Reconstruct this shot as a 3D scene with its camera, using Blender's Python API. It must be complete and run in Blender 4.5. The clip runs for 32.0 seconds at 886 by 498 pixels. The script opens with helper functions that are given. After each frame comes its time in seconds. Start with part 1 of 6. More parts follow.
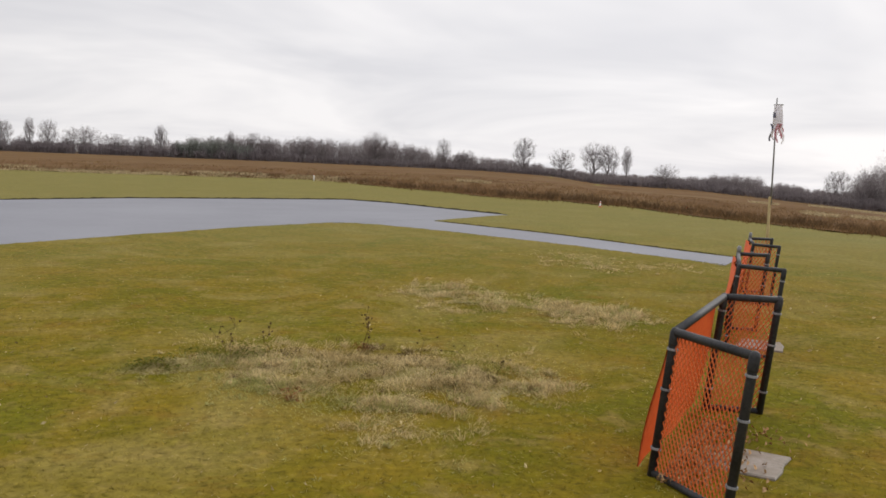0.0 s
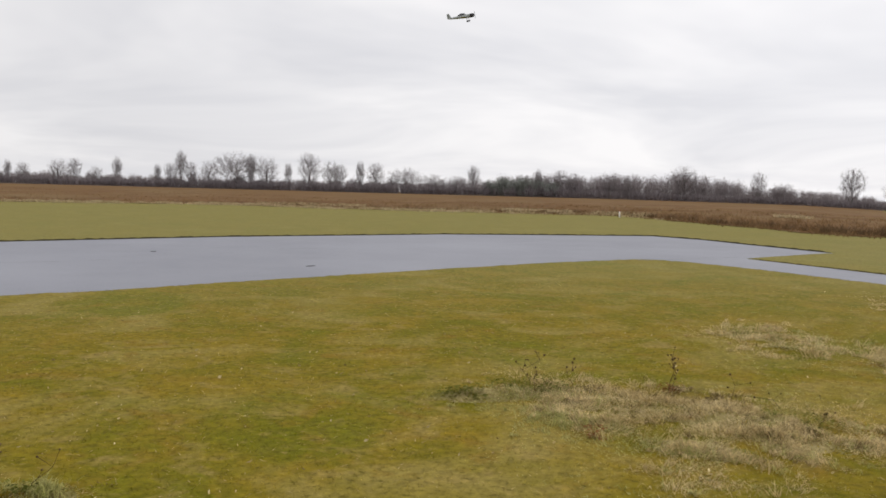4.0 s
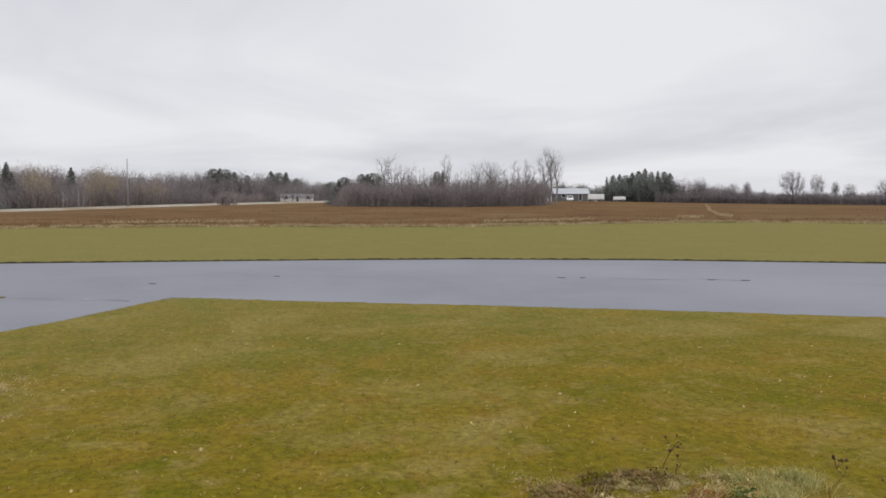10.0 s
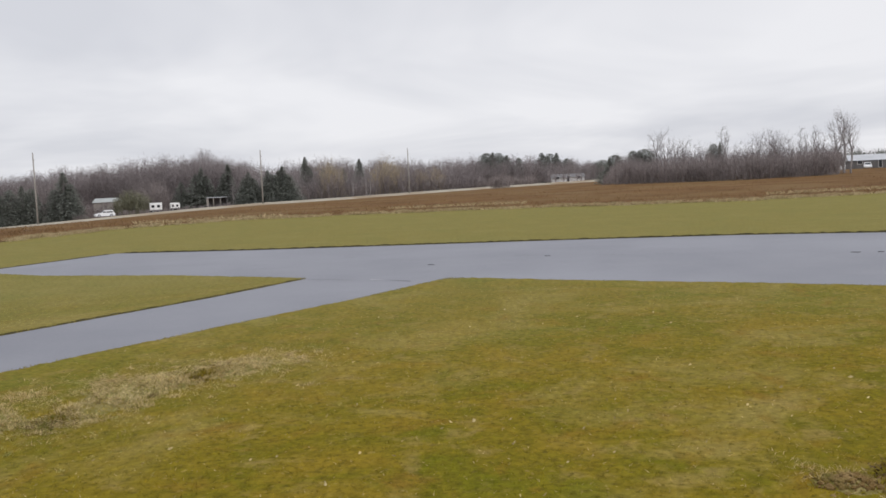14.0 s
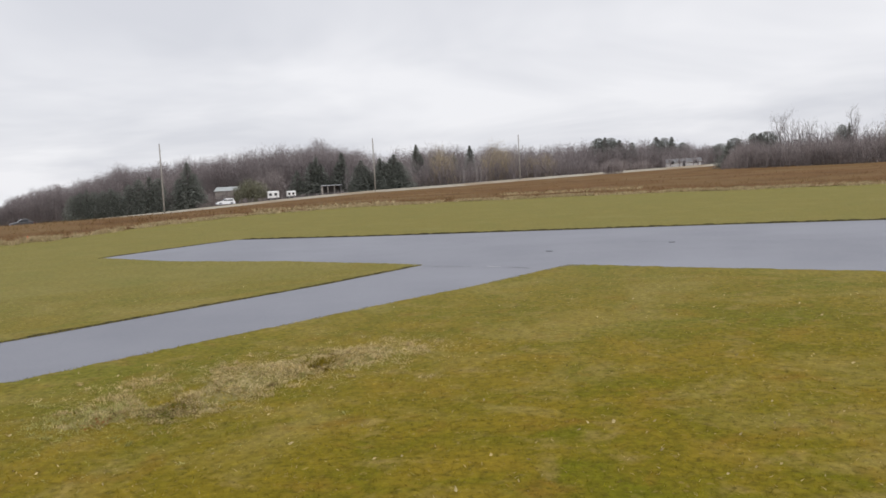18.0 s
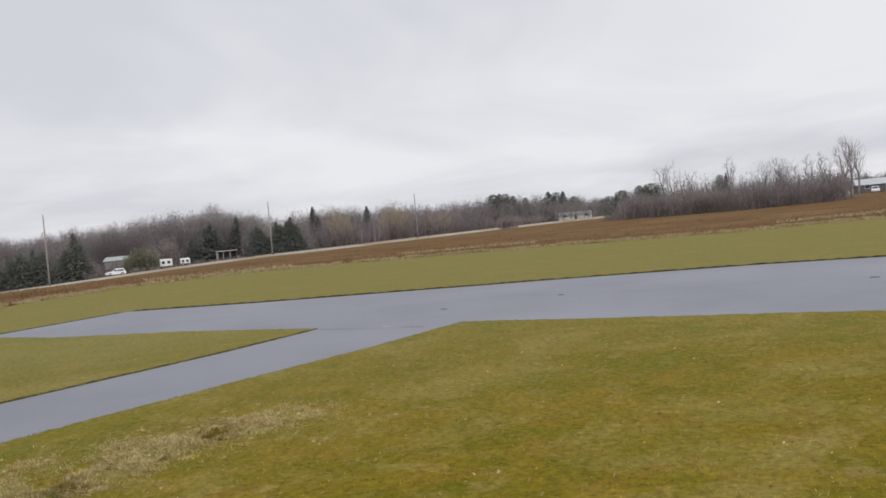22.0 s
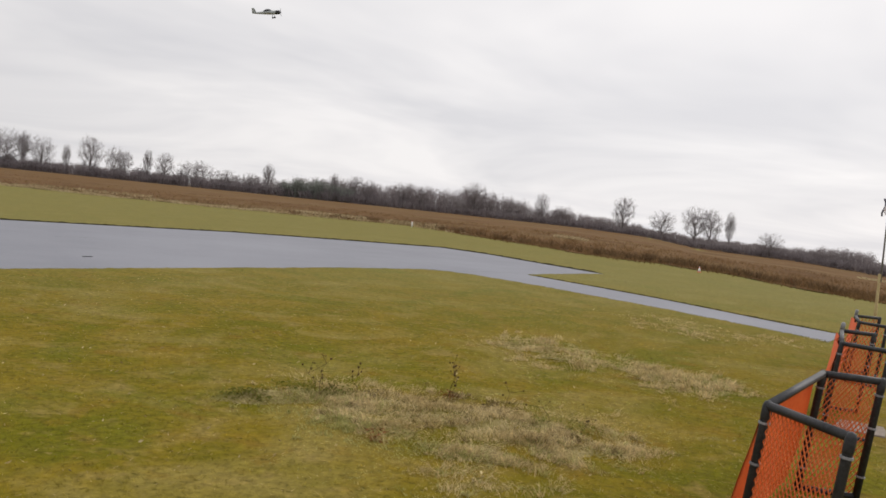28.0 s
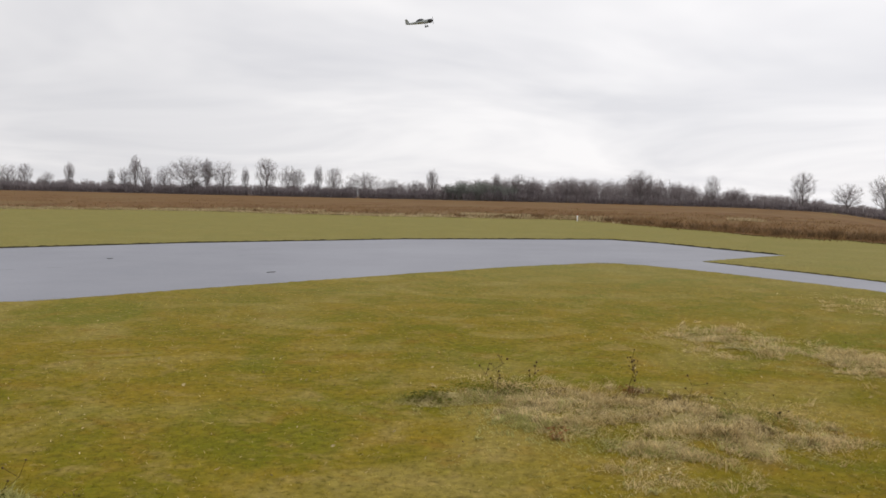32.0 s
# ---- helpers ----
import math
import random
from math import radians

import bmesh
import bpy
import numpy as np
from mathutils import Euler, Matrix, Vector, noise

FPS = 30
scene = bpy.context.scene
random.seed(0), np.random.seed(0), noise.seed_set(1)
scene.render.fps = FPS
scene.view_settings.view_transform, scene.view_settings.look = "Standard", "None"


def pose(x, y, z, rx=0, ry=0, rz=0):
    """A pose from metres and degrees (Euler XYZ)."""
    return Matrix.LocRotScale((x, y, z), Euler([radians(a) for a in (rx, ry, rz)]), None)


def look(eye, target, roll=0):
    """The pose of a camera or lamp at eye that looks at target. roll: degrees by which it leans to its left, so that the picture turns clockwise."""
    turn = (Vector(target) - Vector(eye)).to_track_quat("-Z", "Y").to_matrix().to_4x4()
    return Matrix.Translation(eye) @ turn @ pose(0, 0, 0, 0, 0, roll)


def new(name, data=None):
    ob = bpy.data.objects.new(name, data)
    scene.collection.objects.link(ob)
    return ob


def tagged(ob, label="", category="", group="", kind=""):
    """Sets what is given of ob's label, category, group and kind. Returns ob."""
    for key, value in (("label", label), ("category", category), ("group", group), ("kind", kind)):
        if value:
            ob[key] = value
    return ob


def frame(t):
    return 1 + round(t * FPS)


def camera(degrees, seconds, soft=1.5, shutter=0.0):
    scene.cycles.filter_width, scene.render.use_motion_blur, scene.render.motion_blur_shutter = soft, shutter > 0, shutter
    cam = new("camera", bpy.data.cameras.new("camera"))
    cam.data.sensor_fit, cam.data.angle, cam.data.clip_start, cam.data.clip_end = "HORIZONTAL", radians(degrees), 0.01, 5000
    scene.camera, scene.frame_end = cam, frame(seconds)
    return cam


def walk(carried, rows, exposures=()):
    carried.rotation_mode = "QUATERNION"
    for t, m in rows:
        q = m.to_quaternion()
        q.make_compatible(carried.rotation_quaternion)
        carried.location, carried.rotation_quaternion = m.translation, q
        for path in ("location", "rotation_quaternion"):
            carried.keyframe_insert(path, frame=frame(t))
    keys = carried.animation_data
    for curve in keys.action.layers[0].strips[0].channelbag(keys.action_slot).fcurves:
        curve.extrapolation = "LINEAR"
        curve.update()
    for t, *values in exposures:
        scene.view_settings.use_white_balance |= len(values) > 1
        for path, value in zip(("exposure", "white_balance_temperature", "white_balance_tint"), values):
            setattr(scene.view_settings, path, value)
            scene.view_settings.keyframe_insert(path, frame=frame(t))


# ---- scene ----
cam = camera(54.0, 32.0, soft=1.6)
PATH = [
    (0, (0.03, 0.2, 1.684), (-0.141, 2.1817, 1.4759), 1.95),
    (0.5, (0.032, 0.167, 1.687), (-0.2632, 2.1381, 1.5198), 3.38),
    (1, (0.032, 0.14, 1.69), (-0.3712, 2.0925, 1.5315), 3.88),
    (1.5, (0.045, 0.13, 1.692), (-0.4178, 2.0682, 1.5219), 4.16),
    (2, (0.052, 0.116, 1.694), (-0.4885, 2.0325, 1.5115), 3.56),
    (2.5, (0.014, 0.197, 1.683), (-0.6158, 2.0853, 1.4904), 2.92),
    (3, (0.006, 0.208, 1.682), (-0.6998, 2.0704, 1.5031), 2.11),
    (3.5, (0.012, 0.215, 1.681), (-0.7596, 2.0534, 1.5237), 1.52),
    (5.5, (0.083, 0.038, 1.704), (-0.9391, 1.7536, 1.5918), 0.39),
    (6, (0.086, 0.004, 1.705), (-0.9857, 1.6899, 1.6051), 0.86),
    (6.5, (0.111, -0.017, 1.705), (-1.0847, 1.5832, 1.6086), 2.02),
    (7, (0.137, -0.041, 1.694), (-1.2297, 1.4175, 1.6163), 2.84),
    (7.5, (0.168, 0.005, 1.691), (-1.3333, 1.3243, 1.6011), 2.57),
    (8, (0.077, 0.033, 1.7), (-1.521, 1.2332, 1.6173), 2.88),
    (8.5, (0.105, 0.014, 1.717), (-1.6208, 1.0208, 1.6212), 2.55),
    (9, (0.018, 0.011, 1.714), (-1.7994, 0.8393, 1.6158), 1.56),
    (9.5, (0.025, -0.006, 1.718), (-1.8658, 0.6359, 1.6115), 0.49),
    (10, (0.078, -0.044, 1.724), (-1.8574, 0.4478, 1.613), -0.04),
    (10.5, (0.068, -0.014, 1.712), (-1.8924, 0.3685, 1.6068), -1.27),
    (11, (0.126, -0.042, 1.716), (-1.85, 0.2474, 1.6106), -0.65),
    (11.5, (0.076, -0.043, 1.709), (-1.9118, 0.1477, 1.5968), -0.25),
    (12, (0.105, -0.057, 1.71), (-1.8889, 0.0585, 1.5959), -0.29),
    (12.5, (0.105, -0.041, 1.711), (-1.8902, 0.0296, 1.5879), -1.14),
    (13, (0.103, -0.037, 1.707), (-1.8935, -0.0184, 1.5866), -1.25),
    (13.5, (0.102, -0.019, 1.708), (-1.8937, -0.0428, 1.5785), -1.63),
    (14, (0.118, 0.011, 1.708), (-1.8734, -0.1146, 1.5644), -2.51),
    (14.5, (0.13, 0.012, 1.713), (-1.8561, -0.1787, 1.5707), -3.33),
    (15, (-0.095, -0.09, 1.703), (-2.0709, -0.3691, 1.5729), -3.86),
    (15.5, (-0.186, -0.13, 1.687), (-2.1549, -0.4526, 1.551), -3.68),
    (17.5, (-0.334, -0.187, 1.67), (-2.2883, -0.5818, 1.5149), -3.66),
    (18, (-0.346, -0.19, 1.664), (-2.3036, -0.567, 1.5025), -3.03),
    (18.5, (-0.354, -0.19, 1.664), (-2.3129, -0.5604, 1.5045), -3.30),
    (19, (-0.354, -0.194, 1.668), (-2.3127, -0.5664, 1.5083), -3.27),
    (19.5, (-0.337, -0.177, 1.669), (-2.3026, -0.5139, 1.519), -4.22),
    (20, (-0.327, -0.161, 1.672), (-2.2939, -0.495, 1.5387), -5.32),
    (20.5, (-0.316, -0.156, 1.675), (-2.2853, -0.4906, 1.5724), -5.81),
    (21, (-0.267, -0.125, 1.689), (-2.2433, -0.4276, 1.6256), -6.22),
    (21.5, (-0.182, -0.079, 1.701), (-2.166, -0.327, 1.6579), -6.34),
    (22, (-0.072, -0.029, 1.71), (-2.066, -0.1708, 1.6672), -5.11),
    (22.5, (0.055, -0.018, 1.711), (-1.9437, -0.01, 1.6461), -4.26),
    (23, (0.14, 0.004, 1.707), (-1.8471, 0.2178, 1.6275), -3.43),
    (23.5, (0.135, -0.093, 1.706), (-1.8095, 0.3644, 1.6038), -2.43),
    (24, (0.067, -0.157, 1.712), (-1.7701, 0.6214, 1.5812), -2.33),
    (24.5, (0.091, -0.109, 1.718), (-1.5386, 1.0442, 1.5998), -1.55),
    (25, (0.183, -0.144, 1.735), (-1.1453, 1.3489, 1.6495), -1.88),
    (25.5, (0.085, -0.087, 1.735), (-0.9587, 1.6169, 1.6402), -2.12),
    (26, (0.041, 0.037, 1.722), (-0.7685, 1.8616, 1.5929), -2.35),
    (26.5, (0.047, 0.122, 1.708), (-0.586, 2.0139, 1.5632), -1.34),
    (28.5, (0.036, 0.119, 1.688), (-0.3319, 2.0822, 1.5912), 5.97),
    (29, (0.038, 0.126, 1.688), (-0.3325, 2.0883, 1.574), 5.53),
    (29.5, (0.043, 0.128, 1.687), (-0.3722, 2.0812, 1.5672), 4.54),
    (30, (0.043, 0.135, 1.689), (-0.4295, 2.0732, 1.5472), 4.18),
    (30.5, (0.044, 0.112, 1.694), (-0.5073, 2.027, 1.5294), 3.80),
    (31, (0.035, 0.151, 1.689), (-0.5717, 2.0492, 1.5218), 1.77),
    (31.5, (0.028, 0.142, 1.694), (-0.6213, 2.0245, 1.5108), 1.49),
    (32, (0.029, 0.099, 1.705), (-0.7261, 1.9466, 1.5735), 0.83),
]
LIGHT = [(0, 0.0, 6750, 11), (3.5, 0.06, 6700, 10.5), (6, -0.02, 6600, 10.5), (8, -0.03, 6500, 10.5), (14, 0.04, 6500, 10.5), (19, 0.09, 6500, 10.5), (22, -0.01, 6500, 10.5), (24, 0.0, 6550, 11), (26, -0.02, 6750, 11), (29, -0.04, 6800, 11), (32, 0.04, 6700, 10.5)]
walk(cam, [(t, look(eye, target, roll)) for t, eye, target, roll in PATH], LIGHT)

# ---- world and light ----
world = bpy.data.worlds.new("overcast_sky")
scene.world = world
world.use_nodes = True
wn, wl = world.node_tree.nodes, world.node_tree.links
wn.clear()


def wnode(kind, **values):
    n = wn.new(kind)
    for key, value in values.items():
        n.inputs[key].default_value = value
    return n


SUN_AZ, SUN_EL = -40.0, 28.0
sky = wn.new("ShaderNodeTexSky")
sky.sky_type = "NISHITA"
sky.sun_disc = False
sky.sun_elevation = radians(SUN_EL)
sky.sun_rotation = radians(-SUN_AZ)
coord = wn.new("ShaderNodeTexCoord")
split = wn.new("ShaderNodeSeparateXYZ")
wl.new(coord.outputs["Generated"], split.inputs[0])
lift = wn.new("ShaderNodeMath")
lift.operation = "ADD"
lift.inputs[1].default_value = 0.16
wl.new(split.outputs["Z"], lift.inputs[0])
top = wn.new("ShaderNodeMath")
top.operation = "MAXIMUM"
top.inputs[1].default_value = 0.05
wl.new(lift.outputs[0], top.inputs[0])
flat = wn.new("ShaderNodeVectorMath")
flat.operation = "DIVIDE"
spread = wn.new("ShaderNodeCombineXYZ")
for k in range(3):
    wl.new(top.outputs[0], spread.inputs[k])
wl.new(coord.outputs["Generated"], flat.inputs[0])
wl.new(spread.outputs[0], flat.inputs[1])
cloud = wnode("ShaderNodeTexNoise", Scale=0.62, Detail=4.0, Roughness=0.55, Distortion=0.5)
wl.new(flat.outputs[0], cloud.inputs["Vector"])
ramp = wn.new("ShaderNodeValToRGB")
ramp.color_ramp.elements[0].position, ramp.color_ramp.elements[0].color = 0.36, (0.672, 0.686, 0.735, 1)
ramp.color_ramp.elements[1].position, ramp.color_ramp.elements[1].color = 0.63, (0.855, 0.86, 0.89, 1)
wl.new(cloud.outputs["Fac"], ramp.inputs[0])
rise = wnode("ShaderNodeMapRange")
for k, v in ((1, 0.28), (2, 0.95), (3, 1.0), (4, 1.9)):
    rise.inputs[k].default_value = v
wl.new(split.outputs["Z"], rise.inputs[0])
high = wn.new("ShaderNodeBackground")
wl.new(ramp.outputs[0], high.inputs["Color"])
toward = wn.new("ShaderNodeVectorMath")
toward.operation = "DOT_PRODUCT"
toward.inputs[1].default_value = (-math.sin(radians(SUN_AZ)) * math.cos(radians(SUN_EL)), math.cos(radians(SUN_AZ)) * math.cos(radians(SUN_EL)), math.sin(radians(SUN_EL)))
wl.new(coord.outputs["Generated"], toward.inputs[0])
glow = wn.new("ShaderNodeMapRange")
for k, v in ((1, 0.1), (2, 0.8), (3, 1.0), (4, 1.19)):
    glow.inputs[k].default_value = v
wl.new(toward.outputs["Value"], glow.inputs[0])
bright = wn.new("ShaderNodeMath")
bright.operation = "MULTIPLY"
wl.new(rise.outputs[0], bright.inputs[0])
wl.new(glow.outputs[0], bright.inputs[1])
wl.new(bright.outputs[0], high.inputs["Strength"])
clear = wn.new("ShaderNodeBackground")
clear.inputs["Strength"].default_value = 0.05
wl.new(sky.outputs[0], clear.inputs["Color"])
both = wn.new("ShaderNodeMixShader")
both.inputs[0].default_value = 0.94
wl.new(clear.outputs[0], both.inputs[1])
wl.new(high.outputs[0], both.inputs[2])
out = wn.new("ShaderNodeOutputWorld")
wl.new(both.outputs[0], out.inputs["Surface"])

sun = new("sun", bpy.data.lights.new("sun", "SUN"))
sun.data.energy, sun.data.angle, sun.data.color = 0.7, radians(25), (1.0, 0.96, 0.9)
sun.matrix_world = look((0, 0, 50), (50 * math.sin(radians(SUN_AZ)), -50 * math.cos(radians(SUN_AZ)), 50 - 50 * math.tan(radians(SUN_EL))))


# ---- materials ----
def material(name, base, other, scale=6.0, fine=60.0, rough=0.85, bump=0.15, metal=0.0, mix=0.5, island=0.0, blotch=None, blotch_scale=0.35, spec=0.3, thin=0.0):
    """Two colours mixed by coarse and fine noise in world metres, with relief; island: brightness change from piece to piece; blotch: a third colour in large patches."""
    m = bpy.data.materials.new(name)
    m.use_nodes = True
    n, l = m.node_tree.nodes, m.node_tree.links
    bsdf = n["Principled BSDF"]
    geo = n.new("ShaderNodeNewGeometry")
    a, b = n.new("ShaderNodeTexNoise"), n.new("ShaderNodeTexNoise")
    for tex, s in ((a, scale), (b, fine)):
        tex.inputs["Scale"].default_value, tex.inputs["Detail"].default_value, tex.inputs["Roughness"].default_value = s, 4.0, 0.6
        l.new(geo.outputs["Position"], tex.inputs["Vector"])
    add = n.new("ShaderNodeMath")
    add.operation = "ADD"
    l.new(a.outputs["Fac"], add.inputs[0])
    l.new(b.outputs["Fac"], add.inputs[1])
    span = n.new("ShaderNodeMapRange")
    for k, v in ((1, 1 - 0.36 * mix * 2 * 0.6), (2, 1 + 0.36 * mix * 2 * 0.6), (3, 0.0), (4, 1.0)):
        span.inputs[k].default_value = v
    l.new(add.outputs[0], span.inputs[0])
    blend = n.new("ShaderNodeMix")
    blend.data_type = "RGBA"
    blend.inputs[6].default_value, blend.inputs[7].default_value = (*base, 1), (*other, 1)
    l.new(span.outputs[0], blend.inputs[0])
    colour = blend.outputs[2]
    if blotch:
        big = n.new("ShaderNodeTexNoise")
        big.inputs["Scale"].default_value, big.inputs["Detail"].default_value = blotch_scale, 5.0
        l.new(geo.outputs["Position"], big.inputs["Vector"])
        where = n.new("ShaderNodeMapRange")
        for k, v in ((1, 0.48), (2, 0.66), (3, 0.0), (4, 0.85)):
            where.inputs[k].default_value = v
        l.new(big.outputs["Fac"], where.inputs[0])
        more = n.new("ShaderNodeMix")
        more.data_type = "RGBA"
        more.inputs[7].default_value = (*blotch, 1)
        l.new(where.outputs[0], more.inputs[0])
        l.new(colour, more.inputs[6])
        colour = more.outputs[2]
    if island:
        vary = n.new("ShaderNodeMapRange")
        for k, v in ((3, 1 - island), (4, 1 + island)):
            vary.inputs[k].default_value = v
        l.new(geo.outputs["Random Per Island"], vary.inputs[0])
        hsv = n.new("ShaderNodeHueSaturation")
        l.new(vary.outputs[0], hsv.inputs["Value"])
        l.new(colour, hsv.inputs["Color"])
        colour = hsv.outputs[0]
    l.new(colour, bsdf.inputs["Base Color"])
    bsdf.inputs["Roughness"].default_value, bsdf.inputs["Metallic"].default_value = rough, metal
    bsdf.inputs["Specular IOR Level"].default_value = spec
    if bump:
        bp = n.new("ShaderNodeBump")
        bp.inputs["Strength"].default_value, bp.inputs["Distance"].default_value = bump, 0.02
        l.new(add.outputs[0], bp.inputs["Height"])
        l.new(bp.outputs[0], bsdf.inputs["Normal"])
    if thin:
        glow_ = n.new("ShaderNodeBsdfTranslucent")
        l.new(colour, glow_.inputs["Color"])
        half = n.new("ShaderNodeMixShader")
        half.inputs[0].default_value = thin
        l.new(bsdf.outputs[0], half.inputs[1])
        l.new(glow_.outputs[0], half.inputs[2])
        l.new(half.outputs[0], n["Material Output"].inputs["Surface"])
    return m


def turf(name, gain, rough, bump, island=0.0, thin=0.0):
    """Autumn lawn in world metres: green and ochre mottles, paler worn patches, fine dark and light grain; a painted
    paler, greener tint grows with distance from near the viewpoint.
    """
    m = bpy.data.materials.new(name)
    m.use_nodes = True
    n, l = m.node_tree.nodes, m.node_tree.links
    bsdf = n["Principled BSDF"]
    geo = n.new("ShaderNodeNewGeometry")

    def noise(scale, detail, roughness, lo, hi, a, b, warp=0.0, shift=0.0):
        tex, span, move = n.new("ShaderNodeTexNoise"), n.new("ShaderNodeMapRange"), n.new("ShaderNodeVectorMath")
        move.inputs[1].default_value = (shift, shift * 1.7, 0)
        l.new(geo.outputs["Position"], move.inputs[0])
        l.new(move.outputs[0], tex.inputs["Vector"])
        for key, value in (("Scale", scale), ("Detail", detail), ("Roughness", roughness), ("Distortion", warp)):
            tex.inputs[key].default_value = value
        for k, value in ((1, lo), (2, hi), (3, a), (4, b)):
            span.inputs[k].default_value = value
        l.new(tex.outputs["Fac"], span.inputs[0])
        return span.outputs[0], tex.outputs["Fac"]

    def mixed(fac, first, second, mode="MIX"):
        node = n.new("ShaderNodeMix")
        node.data_type, node.blend_type = "RGBA", mode
        for k, value in ((6, first), (7, second)):
            if isinstance(value, tuple):
                node.inputs[k].default_value = (*[c * gain for c in value], 1)
            else:
                l.new(value, node.inputs[k])
        l.new(fac, node.inputs[0])
        return node.outputs[2]

    hue, _ = noise(1.1, 6, 0.62, 0.36, 0.64, 0.0, 1.0, 0.7)
    fade, _ = noise(0.6, 6, 0.62, 0.50, 0.66, 0.0, 0.85, 0.8, 31.0)
    worn, _ = noise(2.6, 5, 0.62, 0.54, 0.70, 0.0, 0.75, 0.4, 17.0)
    lush, _ = noise(0.45, 5, 0.6, 0.53, 0.66, 0.0, 0.8, 0.5, 53.0)
    brown, _ = noise(1.9, 5, 0.62, 0.55, 0.70, 0.0, 0.8, 0.4, 71.0)
    speck, _ = noise(17.0, 3, 0.6, 0.57, 0.68, 0.0, 0.75, 0.0, 91.0)
    straw, _ = noise(14.0, 3, 0.6, 0.62, 0.72, 0.0, 0.6, 0.0, 13.0)
    light, grain = noise(13.0, 6, 0.72, 0.30, 0.70, 0.62, 1.38, 0.4, 5.0)
    colour = mixed(hue, (0.113, 0.098, 0.005), (0.176, 0.122, 0.011))
    colour = mixed(fade, colour, (0.209, 0.162, 0.042))
    colour = mixed(lush, colour, (0.098, 0.100, 0.004))
    colour = mixed(worn, colour, (0.214, 0.156, 0.046))
    colour = mixed(brown, colour, (0.165, 0.100, 0.012))
    colour = mixed(speck, colour, (0.077, 0.060, 0.006))
    colour = mixed(straw, colour, (0.251, 0.185, 0.060))
    # Distance tint painted into the colour for haze and the flat viewing angle.
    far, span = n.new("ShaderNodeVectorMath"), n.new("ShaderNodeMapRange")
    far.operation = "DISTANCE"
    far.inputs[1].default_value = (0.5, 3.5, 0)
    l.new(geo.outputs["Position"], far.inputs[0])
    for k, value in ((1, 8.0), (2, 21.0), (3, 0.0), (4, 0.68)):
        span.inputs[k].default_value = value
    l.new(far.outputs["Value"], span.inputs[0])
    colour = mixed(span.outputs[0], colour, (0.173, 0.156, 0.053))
    value = light
    if island:
        each, times = n.new("ShaderNodeMapRange"), n.new("ShaderNodeMath")
        each.inputs[3].default_value, each.inputs[4].default_value = 1 - island, 1 + island
        l.new(geo.outputs["Random Per Island"], each.inputs[0])
        times.operation = "MULTIPLY"
        l.new(each.outputs[0], times.inputs[0])
        l.new(light, times.inputs[1])
        value = times.outputs[0]
    hsv = n.new("ShaderNodeHueSaturation")
    l.new(value, hsv.inputs["Value"])
    l.new(colour, hsv.inputs["Color"])
    l.new(hsv.outputs[0], bsdf.inputs["Base Color"])
    bsdf.inputs["Roughness"].default_value, bsdf.inputs["Specular IOR Level"].default_value = rough, 0.06
    if bump:
        bp = n.new("ShaderNodeBump")
        bp.inputs["Strength"].default_value, bp.inputs["Distance"].default_value = bump, 0.03
        l.new(grain, bp.inputs["Height"])
        l.new(bp.outputs[0], bsdf.inputs["Normal"])
    if thin:
        lit, half = n.new("ShaderNodeBsdfTranslucent"), n.new("ShaderNodeMixShader")
        l.new(hsv.outputs[0], lit.inputs["Color"])
        half.inputs[0].default_value = thin
        l.new(bsdf.outputs[0], half.inputs[1])
        l.new(lit.outputs[0], half.inputs[2])
        l.new(half.outputs[0], n["Material Output"].inputs["Surface"])
    return m


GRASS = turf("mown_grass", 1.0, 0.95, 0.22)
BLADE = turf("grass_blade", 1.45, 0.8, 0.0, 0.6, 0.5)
MATTED = material("matted_dead_grass", (0.150, 0.122, 0.036), (0.31, 0.25, 0.115), 5.0, 38, 0.95, 0.7, blotch=(0.125, 0.115, 0.018), blotch_scale=2.2, spec=0.05)
THATCH = material("brown_thatch", (0.12, 0.085, 0.030), (0.24, 0.175, 0.085), 2.0, 14, 0.95, 0, island=0.35, spec=0.05, thin=0.3)
STRAW = material("dry_straw", (0.43, 0.326, 0.145), (0.65, 0.530, 0.292), 2.0, 14, 0.95, 0, island=0.4, spec=0.03, thin=0.4)
SILVER = material("grey_green_grass", (0.29, 0.28, 0.085), (0.46, 0.43, 0.18), 2.0, 14, 0.95, 0, island=0.35, spec=0.03, thin=0.4)
SOIL = material("dark_soil", (0.030, 0.027, 0.012), (0.065, 0.055, 0.022), 3, 40, 0.95, 0.6)
DIRT = material("brown_dirt", (0.13, 0.08, 0.028), (0.24, 0.165, 0.075), 5, 40, 0.95, 0.9, blotch=(0.14, 0.12, 0.03), blotch_scale=6, spec=0.05)
ASPHALT = material("grey_asphalt", (0.135, 0.138, 0.160), (0.165, 0.168, 0.190), 0.6, 45, 0.6, 0.2, blotch=(0.185, 0.188, 0.212), blotch_scale=0.16, spec=0.5)
FADEDTAR = material("faded_tar", (0.085, 0.086, 0.096), (0.115, 0.117, 0.13), 8, 60, 0.7, 0.2)
PALEFILL = material("pale_crack_filler", (0.33, 0.33, 0.34), (0.43, 0.43, 0.44), 8, 60, 0.8, 0.2)
CRACK = material("tar_patch", (0.05, 0.05, 0.055), (0.08, 0.08, 0.085), 8, 60, 0.7, 0.3)
FIELD = material("brown_field", (0.090, 0.046, 0.017), (0.160, 0.090, 0.036), 0.12, 0.55, 0.95, 0.1, mix=0.6, blotch=(0.150, 0.100, 0.045), blotch_scale=0.06, spec=0.05)
